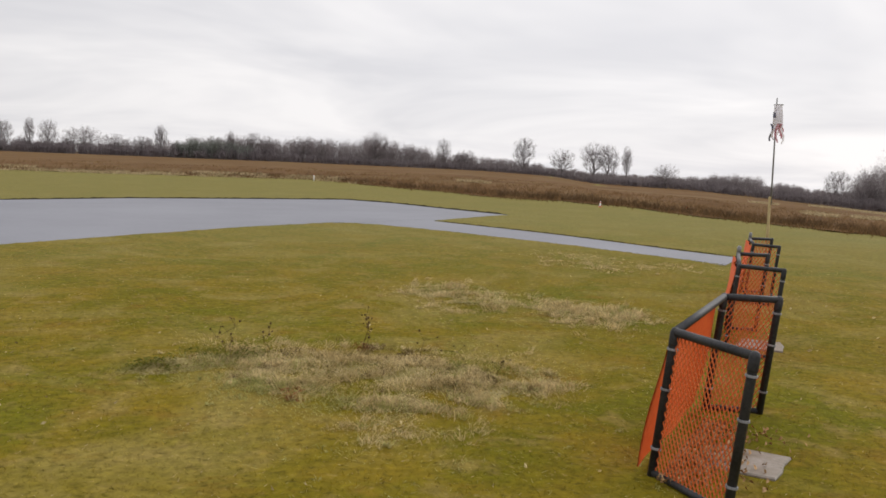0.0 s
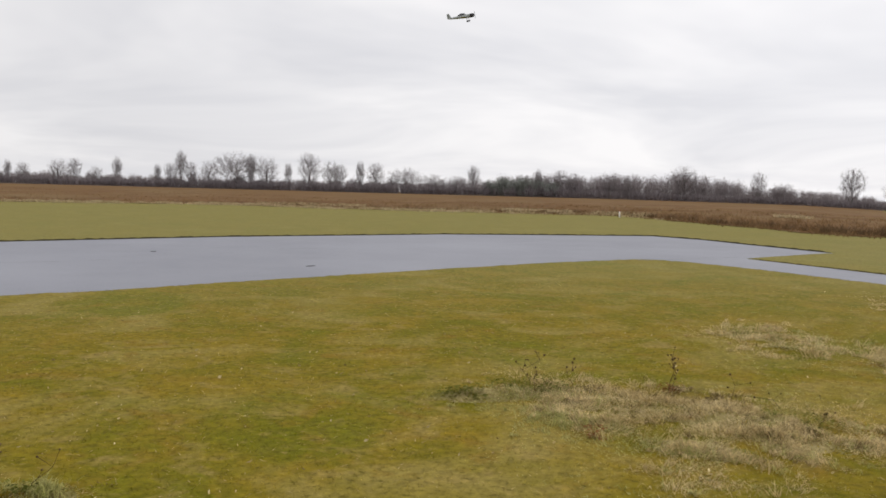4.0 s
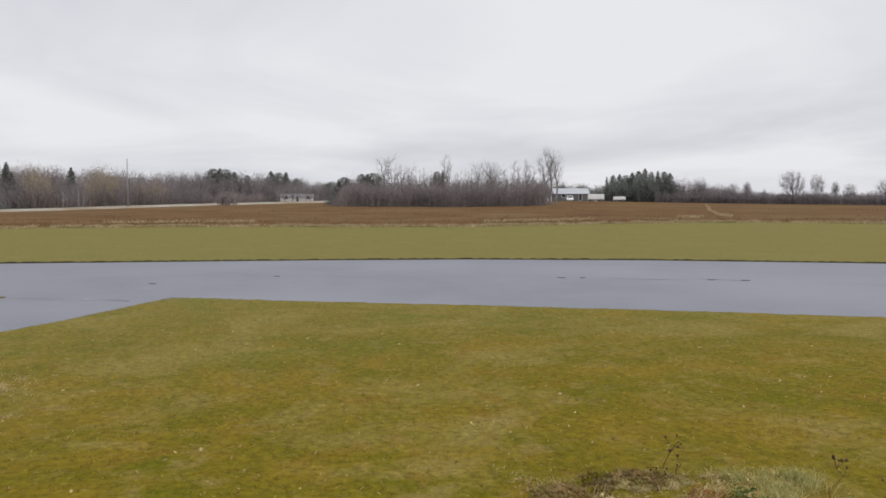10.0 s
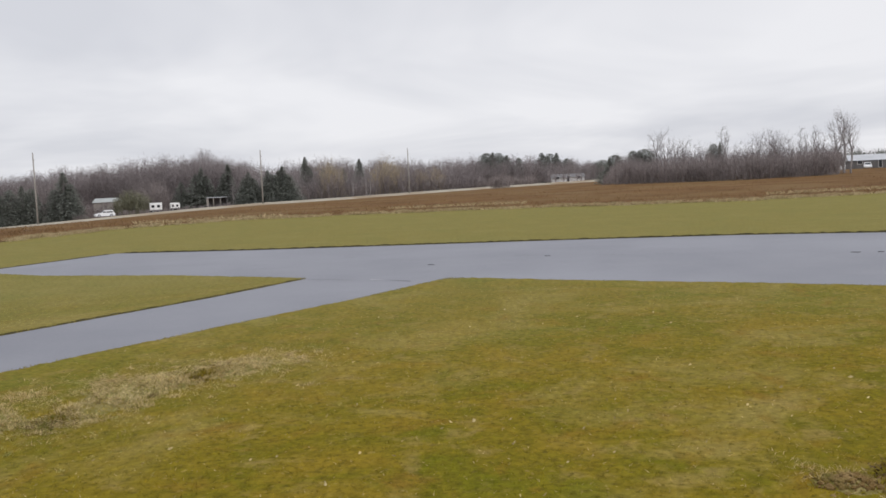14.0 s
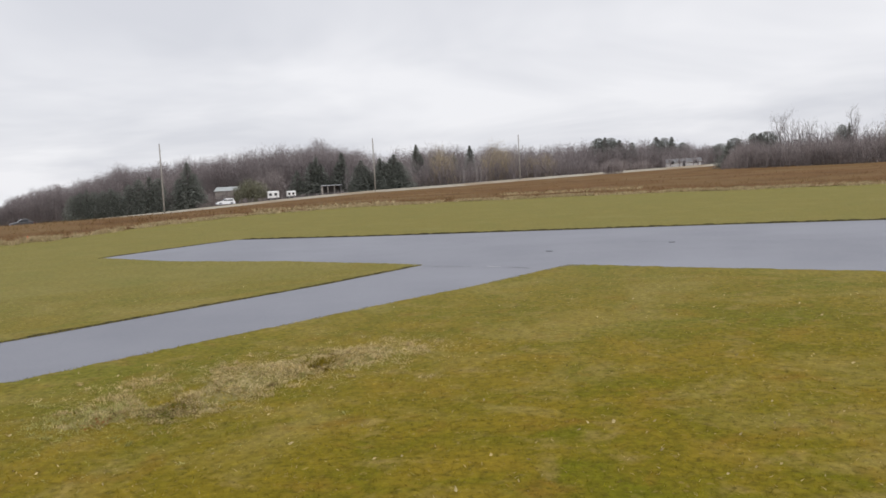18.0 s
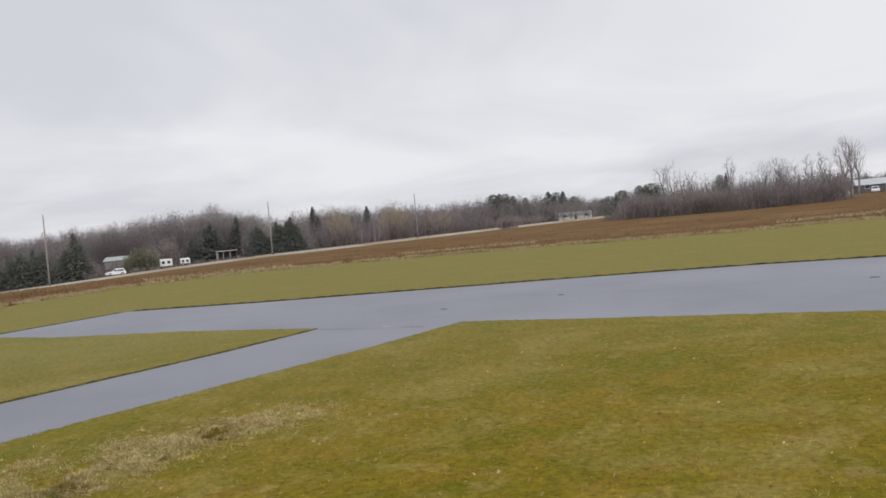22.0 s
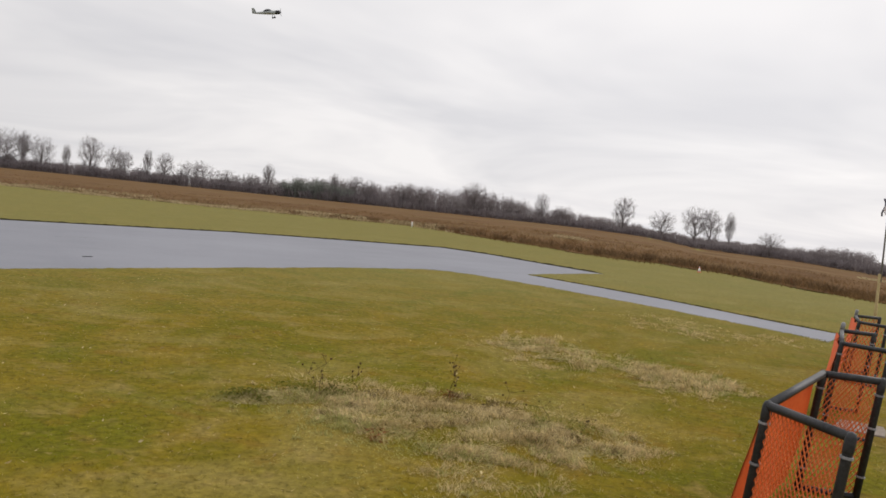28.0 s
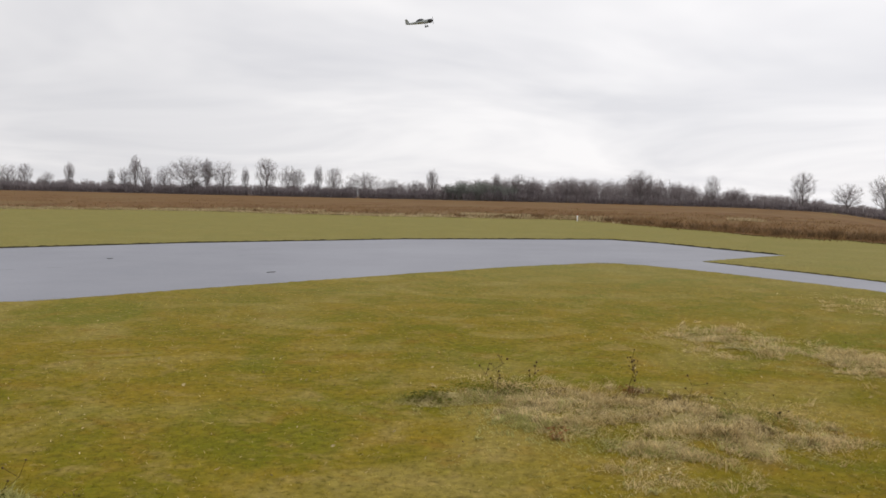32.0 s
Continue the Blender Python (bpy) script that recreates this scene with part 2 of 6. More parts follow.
WEED = material("dead_weeds", (0.080, 0.042, 0.017), (0.165, 0.098, 0.044), 0.12, 0.55, 0.95, 0, mix=0.6, island=0.15, blotch=(0.175, 0.115, 0.055), blotch_scale=0.045, spec=0.05)
PALE = material("pale_verge_grass", (0.35, 0.272, 0.145), (0.45, 0.37, 0.225), 0.3, 3, 0.95, 0, island=0.25, spec=0.05, thin=0.4)
VERGE = material("dull_road_verge", (0.27, 0.24, 0.19), (0.36, 0.33, 0.27), 0.3, 3, 0.95, 0.1, blotch=(0.24, 0.18, 0.12), blotch_scale=0.08, spec=0.05)
STEM = material("dead_stems", (0.135, 0.078, 0.034), (0.21, 0.130, 0.064), 0.10, 0.7, 0.95, 0, island=0.25, blotch=(0.23, 0.155, 0.08), blotch_scale=0.06, spec=0.05, thin=0.5)
DARKSTEM = material("dark_dead_scrub", (0.090, 0.056, 0.030), (0.15, 0.098, 0.052), 0.3, 2, 0.95, 0, island=0.35, spec=0.05, thin=0.3)
DARKLEAF = material("dark_weed", (0.068, 0.078, 0.010), (0.17, 0.165, 0.035), 6, 40, 0.9, 0, island=0.4, spec=0.05, thin=0.3)
GREENLEAF = material("green_weed", (0.045, 0.085, 0.018), (0.10, 0.15, 0.04), 6, 40, 0.8, 0, island=0.4, spec=0.1, thin=0.3)
SEED = material("dry_seed_head", (0.060, 0.040, 0.020), (0.12, 0.08, 0.042), 10, 60, 0.95, 0.2, spec=0.05)
REDLEAF = material("red_brown_leaf", (0.17, 0.065, 0.022), (0.28, 0.13, 0.055), 12, 60, 0.9, 0, island=0.3, spec=0.05)
BROWNLEAF = material("brown_leaf", (0.24, 0.14, 0.062), (0.42, 0.28, 0.15), 12, 60, 0.9, 0, island=0.35, spec=0.05)
LEAF = material("fallen_leaf", (0.30, 0.22, 0.09), (0.48, 0.40, 0.21), 12, 60, 0.8, 0, island=0.45, spec=0.1)
BARK = material("grey_bark", (0.115, 0.100, 0.096), (0.18, 0.160, 0.154), 2, 12, 0.95, 0.3, island=0.15)
PALEBARK = material("pale_grey_bark", (0.18, 0.165, 0.160), (0.27, 0.247, 0.24), 2, 12, 0.95, 0.3, island=0.15)
# Twigs, woods, thicket and needles: base colours lightened to include distance haze.
TWIG = material("bare_twigs", (0.155, 0.134, 0.134), (0.215, 0.188, 0.187), 0.3, 3, 0.95, 0, island=0.15, spec=0.05, thin=0.3)
WOOD = material("woodland_twigs", (0.200, 0.175, 0.174), (0.285, 0.253, 0.25), 0.08, 0.8, 0.95, 0, island=0.2, spec=0.05, thin=0.3)
HEDGEFOOT = material("dark_hedge_twigs", (0.168, 0.146, 0.150), (0.245, 0.216, 0.22), 0.15, 1.5, 0.95, 0, island=0.25, spec=0.05, thin=0.2)
OCHRE = material("ochre_twigs", (0.30, 0.245, 0.165), (0.38, 0.315, 0.215), 0.1, 1.0, 0.95, 0, island=0.3, spec=0.05, thin=0.3)
BRUSH = material("thicket_twigs", (0.21, 0.182, 0.176), (0.31, 0.272, 0.262), 0.15, 1.5, 0.95, 0, island=0.35, spec=0.05, thin=0.3)
OLIVE = material("olive_bush", (0.135, 0.135, 0.092), (0.205, 0.20, 0.14), 0.5, 4, 0.9, 0, island=0.3, spec=0.05)
NEEDLE = material("conifer_needles", (0.175, 0.186, 0.164), (0.26, 0.272, 0.24), 0.5, 4, 0.9, 0, island=0.35, spec=0.1, thin=0.55)
POLEWOOD = material("weathered_pole", (0.24, 0.22, 0.20), (0.34, 0.32, 0.29), 1, 8, 0.9, 0.3)
BLACKPIPE = material("black_plastic_pipe", (0.016, 0.016, 0.018), (0.038, 0.037, 0.038), 6, 50, 0.5, 0.1, spec=0.28)
ORANGE = material("orange_plastic", (0.76, 0.088, 0.008), (0.84, 0.13, 0.02), 4, 30, 0.55, 0.1, spec=0.4)
NET = material("orange_net", (0.46, 0.085, 0.014), (0.58, 0.13, 0.03), 6, 40, 0.6, 0, spec=0.3)
TIE = material("grey_tie", (0.16, 0.16, 0.165), (0.28, 0.28, 0.29), 9, 50, 0.5, 0)
CONCRETE = material("concrete", (0.22, 0.195, 0.158), (0.31, 0.28, 0.24), 3, 40, 0.9, 0.4, blotch=(0.17, 0.135, 0.09), blotch_scale=5)
TANPOLE = material("tan_bamboo_pole", (0.36, 0.27, 0.12), (0.46, 0.36, 0.18), 5, 40, 0.6, 0.2)
GREYPOLE = material("grey_rod", (0.14, 0.135, 0.125), (0.20, 0.19, 0.18), 5, 40, 0.5, 0.1)
WHITECLOTH = material("white_cloth", (0.80, 0.78, 0.82), (0.88, 0.86, 0.89), 8, 60, 0.9, 0.1, thin=0.5)
REDCLOTH = material("faded_red_cloth", (0.52, 0.22, 0.27), (0.66, 0.38, 0.42), 8, 60, 0.9, 0.1, thin=0.5)
BLUECLOTH = material("dark_blue_cloth", (0.11, 0.11, 0.15), (0.17, 0.17, 0.22), 8, 60, 0.9, 0.2)
WHITEPAINT = material("white_paint", (0.70, 0.70, 0.69), (0.80, 0.80, 0.79), 0.6, 9, 0.6, 0.05)
GREYWALL = material("grey_siding", (0.11, 0.105, 0.105), (0.16, 0.155, 0.155), 0.6, 9, 0.8, 0.1)
ROOFGREY = material("pale_metal_roof", (0.34, 0.35, 0.365), (0.43, 0.44, 0.455), 0.5, 6, 0.5, 0.05)
ROOFGREEN = material("grey_green_roof", (0.27, 0.285, 0.275), (0.34, 0.355, 0.345), 0.5, 6, 0.7, 0.05)
DARKGLASS = material("dark_window", (0.02, 0.022, 0.026), (0.035, 0.037, 0.042), 1, 9, 0.15, 0, spec=0.6)
RUBBER = material("tyre_rubber", (0.02, 0.02, 0.02), (0.035, 0.035, 0.035), 8, 60, 0.8, 0.1)
RIM = material("alloy_rim", (0.40, 0.40, 0.41), (0.5, 0.5, 0.51), 8, 60, 0.35, 0, metal=0.8)
CARWHITE = material("white_car_paint", (0.72, 0.72, 0.72), (0.78, 0.78, 0.78), 2, 30, 0.3, 0, spec=0.6)
CARDARK = material("dark_car_paint", (0.035, 0.038, 0.045), (0.05, 0.053, 0.06), 2, 30, 0.3, 0, spec=0.6)
LAMPRED = material("red_lamp", (0.35, 0.02, 0.02), (0.45, 0.03, 0.03), 8, 50, 0.3, 0)
LAMPCLEAR = material("headlamp", (0.6, 0.6, 0.62), (0.7, 0.7, 0.72), 8, 50, 0.2, 0)
ROADTAR = material("grey_road", (0.22, 0.215, 0.22), (0.29, 0.285, 0.285), 0.2, 4, 0.8, 0.1)
PLANEGREY = material("grey_plane_skin", (0.28, 0.30, 0.29), (0.36, 0.38, 0.37), 4, 30, 0.5, 0)
PLANEDARK = material("dark_plane_cowl", (0.03, 0.03, 0.035), (0.05, 0.05, 0.055), 4, 30, 0.5, 0)
CONERED = material("orange_red_marker", (0.55, 0.10, 0.04), (0.65, 0.15, 0.06), 6, 30, 0.6, 0)


# ---- geometry helpers ----
class Geo:
    """Gathers vertices and faces for one mesh."""

    def __init__(self):
        self.v, self.f = [], []

    def add(self, verts, faces):
        n = len(self.v)
        self.v += [tuple(p) for p in verts]
        self.f += [tuple(i + n for i in q) for q in faces]
        return self

    def box(self, x, y, z, sx, sy, sz, c=0.0, m=None):
        """A box centred at x, y with its underside at z; c: chamfer of the upper edges."""
        hx, hy = sx / 2, sy / 2
        c = min(c, hx * 0.9, hy * 0.9, sz * 0.9)
        rings = [(hx, hy, 0), (hx, hy, sz - c), (hx - c, hy - c, sz)] if c else [(hx, hy, 0), (hx, hy, sz)]
        v = [Vector((x + a * i, y + b * j, z + h)) for a, b, h in rings for i, j in ((-1, -1), (1, -1), (1, 1), (-1, 1))]
        f = [(3, 2, 1, 0), tuple(range(len(v) - 4, len(v)))]
        for r in range(len(rings) - 1):
            f += [(4 * r + k, 4 * r + (k + 1) % 4, 4 * r + 4 + (k + 1) % 4, 4 * r + 4 + k) for k in range(4)]
        return self.add([m @ p for p in v] if m else v, f)

    def tube(self, points, radii, n=8, cap=True):
        """A tapering tube along a line of points."""
        v, f = [], []
        for k, p in enumerate(points):
            a, b = Vector(points[max(k - 1, 0)]), Vector(points[min(k + 1, len(points) - 1)])
            q = (b - a).to_track_quat("Z", "Y")
            v += [Vector(p) + q @ Vector((radii[k] * math.cos(2 * math.pi * i / n), radii[k] * math.sin(2 * math.pi * i / n), 0)) for i in range(n)]
        for k in range(len(points) - 1):
            f += [(n * k + i, n * k + (i + 1) % n, n * k + n + (i + 1) % n, n * k + n + i) for i in range(n)]
        if cap:
            f += [tuple(reversed(range(n))), tuple(range(len(v) - n, len(v)))]
        return self.add(v, f)

    def loft(self, rings, cap=True):
        """Skins rings that have the same number of points."""
        n = len(rings[0])
        v = [p for r in rings for p in r]
        f = [(n * k + i, n * k + (i + 1) % n, n * k + n + (i + 1) % n, n * k + n + i) for k in range(len(rings) - 1) for i in range(n)]
        if cap:
            f += [tuple(reversed(range(n))), tuple(range(len(v) - n, len(v)))]
        return self.add(v, f)

    def prism(self, outline, y0, y1, inset=0.0):
        """An outline in x and z, drawn out from y0 to y1."""
        cx = sum(p[0] for p in outline) / len(outline)
        cz = sum(p[1] for p in outline) / len(outline)
        small = [(cx + (a - cx) * (1 - inset), cz + (b - cz) * (1 - inset)) for a, b in outline]
        e = min(0.12, abs(y1 - y0) * 0.2) if inset else 0
        rows = [(y0, small), (y0 + e, outline), (y1 - e, outline), (y1, small)] if inset else [(y0, outline), (y1, outline)]
        return self.loft([[(a, y, b) for a, b in line] for y, line in rows])

    def mesh(self, name, mat, smooth=False):
        me = bpy.data.meshes.new(name)
        me.from_pydata(self.v, [], self.f)
        me.materials.append(mat)
        if smooth:
            me.polygons.foreach_set("use_smooth", [True] * len(me.polygons))
        me.update()
        return me


def part(name, geo, mat, parent=None, label="", smooth=False):
    ob = new(name, geo.mesh(name, mat, smooth) if isinstance(geo, Geo) else geo)
    if parent:
        ob.parent = parent
    return tagged(ob, label) if label else ob


def thing(name, label, category, group="", kind="", at=None):
    ob = new(name)
    ob.empty_display_size = 0.2
    if at:
        ob.matrix_world = at
    return tagged(ob, label, category, group, kind)


def stuff(name, verts, faces, mat, label, category):
    """Countless small pieces as one mesh."""
    me = bpy.data.meshes.new(name)
    me.from_pydata(verts, [], faces)
    me.materials.append(mat)
    return tagged(new(name, me), label, category, "", "stuff")


def polar(az, r):
    """A place by its bearing (degrees to the left of +y) and distance from the pilots' spot."""
    return -r * math.sin(radians(az)), r * math.cos(radians(az))


# The land is level round the runway; farther out it falls or rises to fit the camera's view.
FAR_AZ = [-180, -60, -22, -18, -15.5, -11, -4.6, -2, 3, 15, 30, 45, 57, 67, 75, 82.4, 90.4, 100, 105, 108.9, 114.8, 118.6, 127, 150, 180]
FAR_Z = [-1.2, -7.0, -7.3, -6.3, -5.7, -4.5, -3.9, -2.4, -1.6, -1.0, -0.5, 0.2, 0.7, 1.5, 0.9, 1.15, 0.3, -0.65, -1.0, -1.6, -2.8, -3.7, -5.3, -5.0, -1.2]


def land(x, y):
    r, az = math.hypot(x, y), math.degrees(math.atan2(-x, y))
    brink = float(np.interp(az, [-120, -60, -20, -10, 0, 5], [60, 26, 26, 30, 46, 60]))
    if r < brink:
        return 0.0
    fall = float(np.interp(az, [-120, -60, -15, 0, 5], [0.006, 0.034, 0.034, 0.016, 0.006])) * max(0.0, r - 330)
    s = min(1.0, (r - brink) / (220 - brink))
    return float(np.interp(az, FAR_AZ, FAR_Z)) * s ** (1.0 + 0.2 * (brink - 26) / 34) - fall


def on_land(az, r):
    x, y = polar(az, r)
    return x, y, land(x, y)


def inside(x, y, ring):
    hit = np.zeros(np.shape(x), bool)
    for (ax, ay), (bx, by) in zip(ring, ring[1:] + ring[:1]):
        if ay != by:
            hit ^= ((ay > y) != (by > y)) & (x < (bx - ax) * (y - ay) / (by - ay) + ax)
    return hit


def along(line, step):
    """Points every step metres on a line, with the way to its right."""
    found = []
    for (ax, ay), (bx, by) in zip(line, line[1:]):
        d = math.hypot(bx - ax, by - ay)
        for k in range(max(1, int(d / step))):
            s = k * step / d
            found.append((ax + (bx - ax) * s, ay + (by - ay) * s, (by - ay) / d, -(bx - ax) / d))
    return found


# ---- ground, runway and field ----
radii = [0.0] + [0.8 * 1.16**k for k in range(56)]
g = Geo()
g.v = [(0, 0, 0)]
STEPS = 180
for r in radii[1:]:
    for k in range(STEPS):
        x, y = polar(k * 360 / STEPS, r)
        g.v.append((x, y, land(x, y)))
g.f = [(0, 1 + k, 1 + (k + 1) % STEPS) for k in range(STEPS)]
for j in range(len(radii) - 2):
    a, b = 1 + j * STEPS, 1 + (j + 1) * STEPS
    g.f += [(a + k, b + k, b + (k + 1) % STEPS, a + (k + 1) % STEPS) for k in range(STEPS)]
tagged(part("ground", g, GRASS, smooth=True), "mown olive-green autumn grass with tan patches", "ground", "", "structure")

NEAR_EDGE = [(-15.9, -0.9), (-14.7, 1.3), (-13.5, 3.8), (-11.85, 7.0), (-10.15, 9.9), (-9.0, 12.6), (-7.3, 16.2), (-6.0, 18.9), (-4.4, 21.3)]
FAR_EDGE = [(-27.2, -12.3), (-26.2, -7.6), (-25.7, -2.9), (-25.2, 2.0), (-24.4, 6.8), (-22.7, 11.8), (-20.3, 16.6), (-17.5, 21.9), (-15.3, 24.8), (-12.9, 28.0), (-9.6, 30.4), (-6.5, 32.4), (-4.5, 31.2), (-2.3, 28.9), (-0.3, 27.0)]
LEFT_END = [(-21.5, -13.7), (-27.2, -12.3)]
LEFT_NEAR = [(-16.8, -3.8), (-18.5, -7.2), (-19.6, -10.6), (-21.5, -13.7)]
TAXI_LEFT_FAR = [(-3.0, -11.0), (-9.4, -7.25), (-10.7, -6.6), (-12.2, -5.85), (-14.2, -4.85), (-16.8, -3.8)]
TAXI_LEFT_NEAR = [(-15.9, -0.9), (-13.1, -2.3), (-11.0, -3.55), (-9.3, -4.5), (-8.2, -5.1), (-7.2, -5.65), (-1.5, -8.8)]
TAXI_RIGHT_NEAR = [(3.6, 15.45), (2.9, 16.1), (1.0, 17.9), (-1.5, 19.9), (-3.4, 21.1), (-4.4, 21.3)]
TAXI_RIGHT_FAR = [(-2.2, 23.2), (-0.2, 21.5), (1.1, 20.3), (3.3, 17.8), (4.2, 16.9)]
RIGHT_END = [(-0.3, 27.0), (-2.2, 23.2)]
PAVED = NEAR_EDGE + TAXI_RIGHT_NEAR[::-1][1:] + TAXI_RIGHT_FAR[::-1] + RIGHT_END[::-1][1:] + FAR_EDGE[::-1][1:] + LEFT_END[:1] + LEFT_NEAR[::-1][1:] + TAXI_LEFT_FAR[::-1][1:] + TAXI_LEFT_NEAR[::-1][:-1]
bm = bmesh.new()
bm.faces.new([bm.verts.new((x, y, 0.006)) for x, y in PAVED])
bm.normal_update()
bmesh.ops.triangulate(bm, faces=bm.faces[:], ngon_method="EAR_CLIP")
bmesh.ops.recalc_face_normals(bm, faces=bm.faces[:])
if sum(f.normal.z for f in bm.faces) < 0:
    bmesh.ops.reverse_faces(bm, faces=bm.faces[:])
me = bpy.data.meshes.new("runway")
bm.to_mesh(me)
bm.free()
me.materials.append(ASPHALT)
tagged(new("runway", me), "smooth blue-grey asphalt model runway with two taxiways", "runway", "", "structure")

rng = np.random.default_rng(5)
EDGES = [NEAR_EDGE, FAR_EDGE[::-1], LEFT_END[::-1], LEFT_NEAR[::-1], TAXI_LEFT_FAR[::-1], TAXI_LEFT_NEAR[::-1], TAXI_RIGHT_NEAR[::-1], TAXI_RIGHT_FAR[::-1], RIGHT_END[::-1]]
turf, soil = Geo(), Geo()
for line in EDGES:
    pts = along(line, 0.13)
    mid = pts[len(pts) // 2]
    side = -1 if inside(np.array(mid[0] + mid[2] * 0.3), np.array(mid[1] + mid[3] * 0.3), PAVED) else 1
    rows = []
    ends = pts + [(*line[-1], pts[-1][2], pts[-1][3])]
    for k, (x, y, nx, ny) in enumerate(ends):
        lip = 0.044 if line[0] == FAR_EDGE[-1] else 0.026
        j, h = rng.normal(0, 0.010), lip * (1 + rng.uniform(-0.3, 0.3)) * min(1.0, (k + 0.1) / 3, (len(ends) - k - 0.9) / 3)
        o = side * np.array([nx, ny])
        rows.append(((x + o[0] * j, y + o[1] * j, 0.001), (x + o[0] * (j + 0.02), y + o[1] * (j + 0.02), h), (x + o[0] * 0.28, y + o[1] * 0.28, h * 0.7), (x + o[0] * 0.7, y + o[1] * 0.7, 0.0005)))
    for a, b in zip(rows, rows[1:]):
        soil.add([a[0], b[0], b[1], a[1]], [(0, 1, 2, 3)])
        turf.add([a[1], b[1], b[2], a[2], b[3], a[3]], [(0, 1, 2, 3), (3, 2, 4, 5)])
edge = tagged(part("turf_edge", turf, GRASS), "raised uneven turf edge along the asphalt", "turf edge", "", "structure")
part("soil_face", soil, SOIL, edge, "dark bare soil at the cut turf edge")

FIELD_AZ = [-60, -45, -30, -22, -13.4, -8.7, -3, 0.7, 8.1, 13.6, 22, 31.5, 39, 51, 58, 64, 73.6, 79, 82, 90, 100, 107.4, 114, 118, 122, 127, 140]
FIELD_R = [14, 18, 23, 26.5, 30.5, 34.4, 38, 38.6, 47, 57.5, 58.5, 62, 69.5, 72, 71, 66, 58, 57.5, 58, 60, 61.5, 62, 56, 50, 43, 38, 36]


def field_edge(az):
    return float(np.interp(az, FIELD_AZ, FIELD_R))


g = Geo()
fr = [0, 0.02, 0.06, 0.12, 0.2, 0.32, 0.48, 0.7, 1.0]
cols = [-60 + k * 1.25 for k in range(161)]
for az in cols:
    r0 = field_edge(az) + 0.6 * math.sin(az * 1.7) + 0.4 * math.sin(az * 4.1 + 1)
    for s in fr:
        x, y = polar(az, r0 + (420 - r0) * s)
        g.v.append((x, y, land(x, y) + 0.03 + min(0.10, 0.003 * (420 - r0) * s)))
m_ = len(fr)
g.f = [(k * m_ + j, (k + 1) * m_ + j, (k + 1) * m_ + j + 1, k * m_ + j + 1) for k in range(len(cols) - 1) for j in range(m_ - 1)]
tagged(part("field", g, FIELD, smooth=True), "rough brown field of dead stalks beyond the mown grass", "field", "", "structure")


# ---- blades, weeds and leaves ----
def blades(x, y, height, width, lean, seed, z=None):
    """One thin upright triangle for each place."""
    r = np.random.default_rng(seed)
    n = len(x)
    turn, tip = r.uniform(0, 2 * np.pi, n), r.uniform(0, 2 * np.pi, n)
    h = height * r.uniform(0.5, 1.25, n)
    z = np.zeros(n) if z is None else z
    dx, dy = width / 2 * np.cos(turn), width / 2 * np.sin(turn)
    top = np.stack([x + lean * h * np.cos(tip), y + lean * h * np.sin(tip), z + h], 1)
    v = np.stack([np.stack([x - dx, y - dy, z - 0.004], 1), np.stack([x + dx, y + dy, z - 0.004], 1), top], 1).reshape(-1, 3)
    return v.tolist(), np.arange(3 * n).reshape(-1, 3).tolist()


def scatter(n, az0, az1, r0, r1, seed, power=2.0):
    r = np.random.default_rng(seed)
    az, d = np.radians(r.uniform(az0, az1, n)), (r0**power + r.uniform(0, 1, n) * (r1**power - r0**power)) ** (1 / power)
    return -d * np.sin(az), d * np.cos(az)


# Low humps where the mower does not reach: place, half-widths, turn, height.
HUMPS = [
    (-2.62, 6.62, 0.30, 0.17, 35, 0.07), (-2.2, 7.05, 0.30, 0.2, 20, 0.04), (-1.5, 6.95, 0.6, 0.3, -8, 0.038), (-0.85, 6.85, 0.45, 0.3, -15, 0.045), (-0.25, 6.6, 0.42, 0.3, -15, 0.04), (-0.75, 5.95, 0.38, 0.24, 0, 0.025), (-1.6, 6.3, 0.35, 0.2, -25, 0.025),
    (-0.9, 11.0, 0.42, 0.40, 0, 0.032), (-0.5, 10.2, 0.35, 0.40, -10, 0.025), (0.85, 9.9, 0.42, 0.40, -15, 0.03),
    (-6.25, -4.0, 0.40, 0.28, 150, 0.03), (-6.7, -3.4, 0.50, 0.26, 150, 0.035), (-7.5, -3.2, 0.55, 0.32, 150, 0.04), (-8.2, -2.65, 0.48, 0.28, 150, 0.035),
    (-4.62, 1.89, 0.2, 0.13, 80, 0.05), (-4.72, 2.42, 0.24, 0.13, 80, 0.06), (-4.20, 2.72, 0.2, 0.16, 60, 0.04), (-3.85, 3.24, 0.28, 0.2, 50, 0.05),
]


def hump_height(x, y):
    """Height of the humps over the level lawn."""
    total = np.zeros(np.shape(x))
    for cx, cy, sx, sy, turn, high in HUMPS:
        c, d = math.cos(radians(turn)), math.sin(radians(turn))
        u, w = (x - cx) * c + (y - cy) * d, -(x - cx) * d + (y - cy) * c
        total = np.maximum(total, high * np.exp(-((u / sx) ** 2 + (w / sy) ** 2)))
    return total * (1 + 0.22 * np.sin(x * 13 + 2 * np.sin(y * 9)) * np.sin(y * 15 + 2 * np.sin(x * 11)))


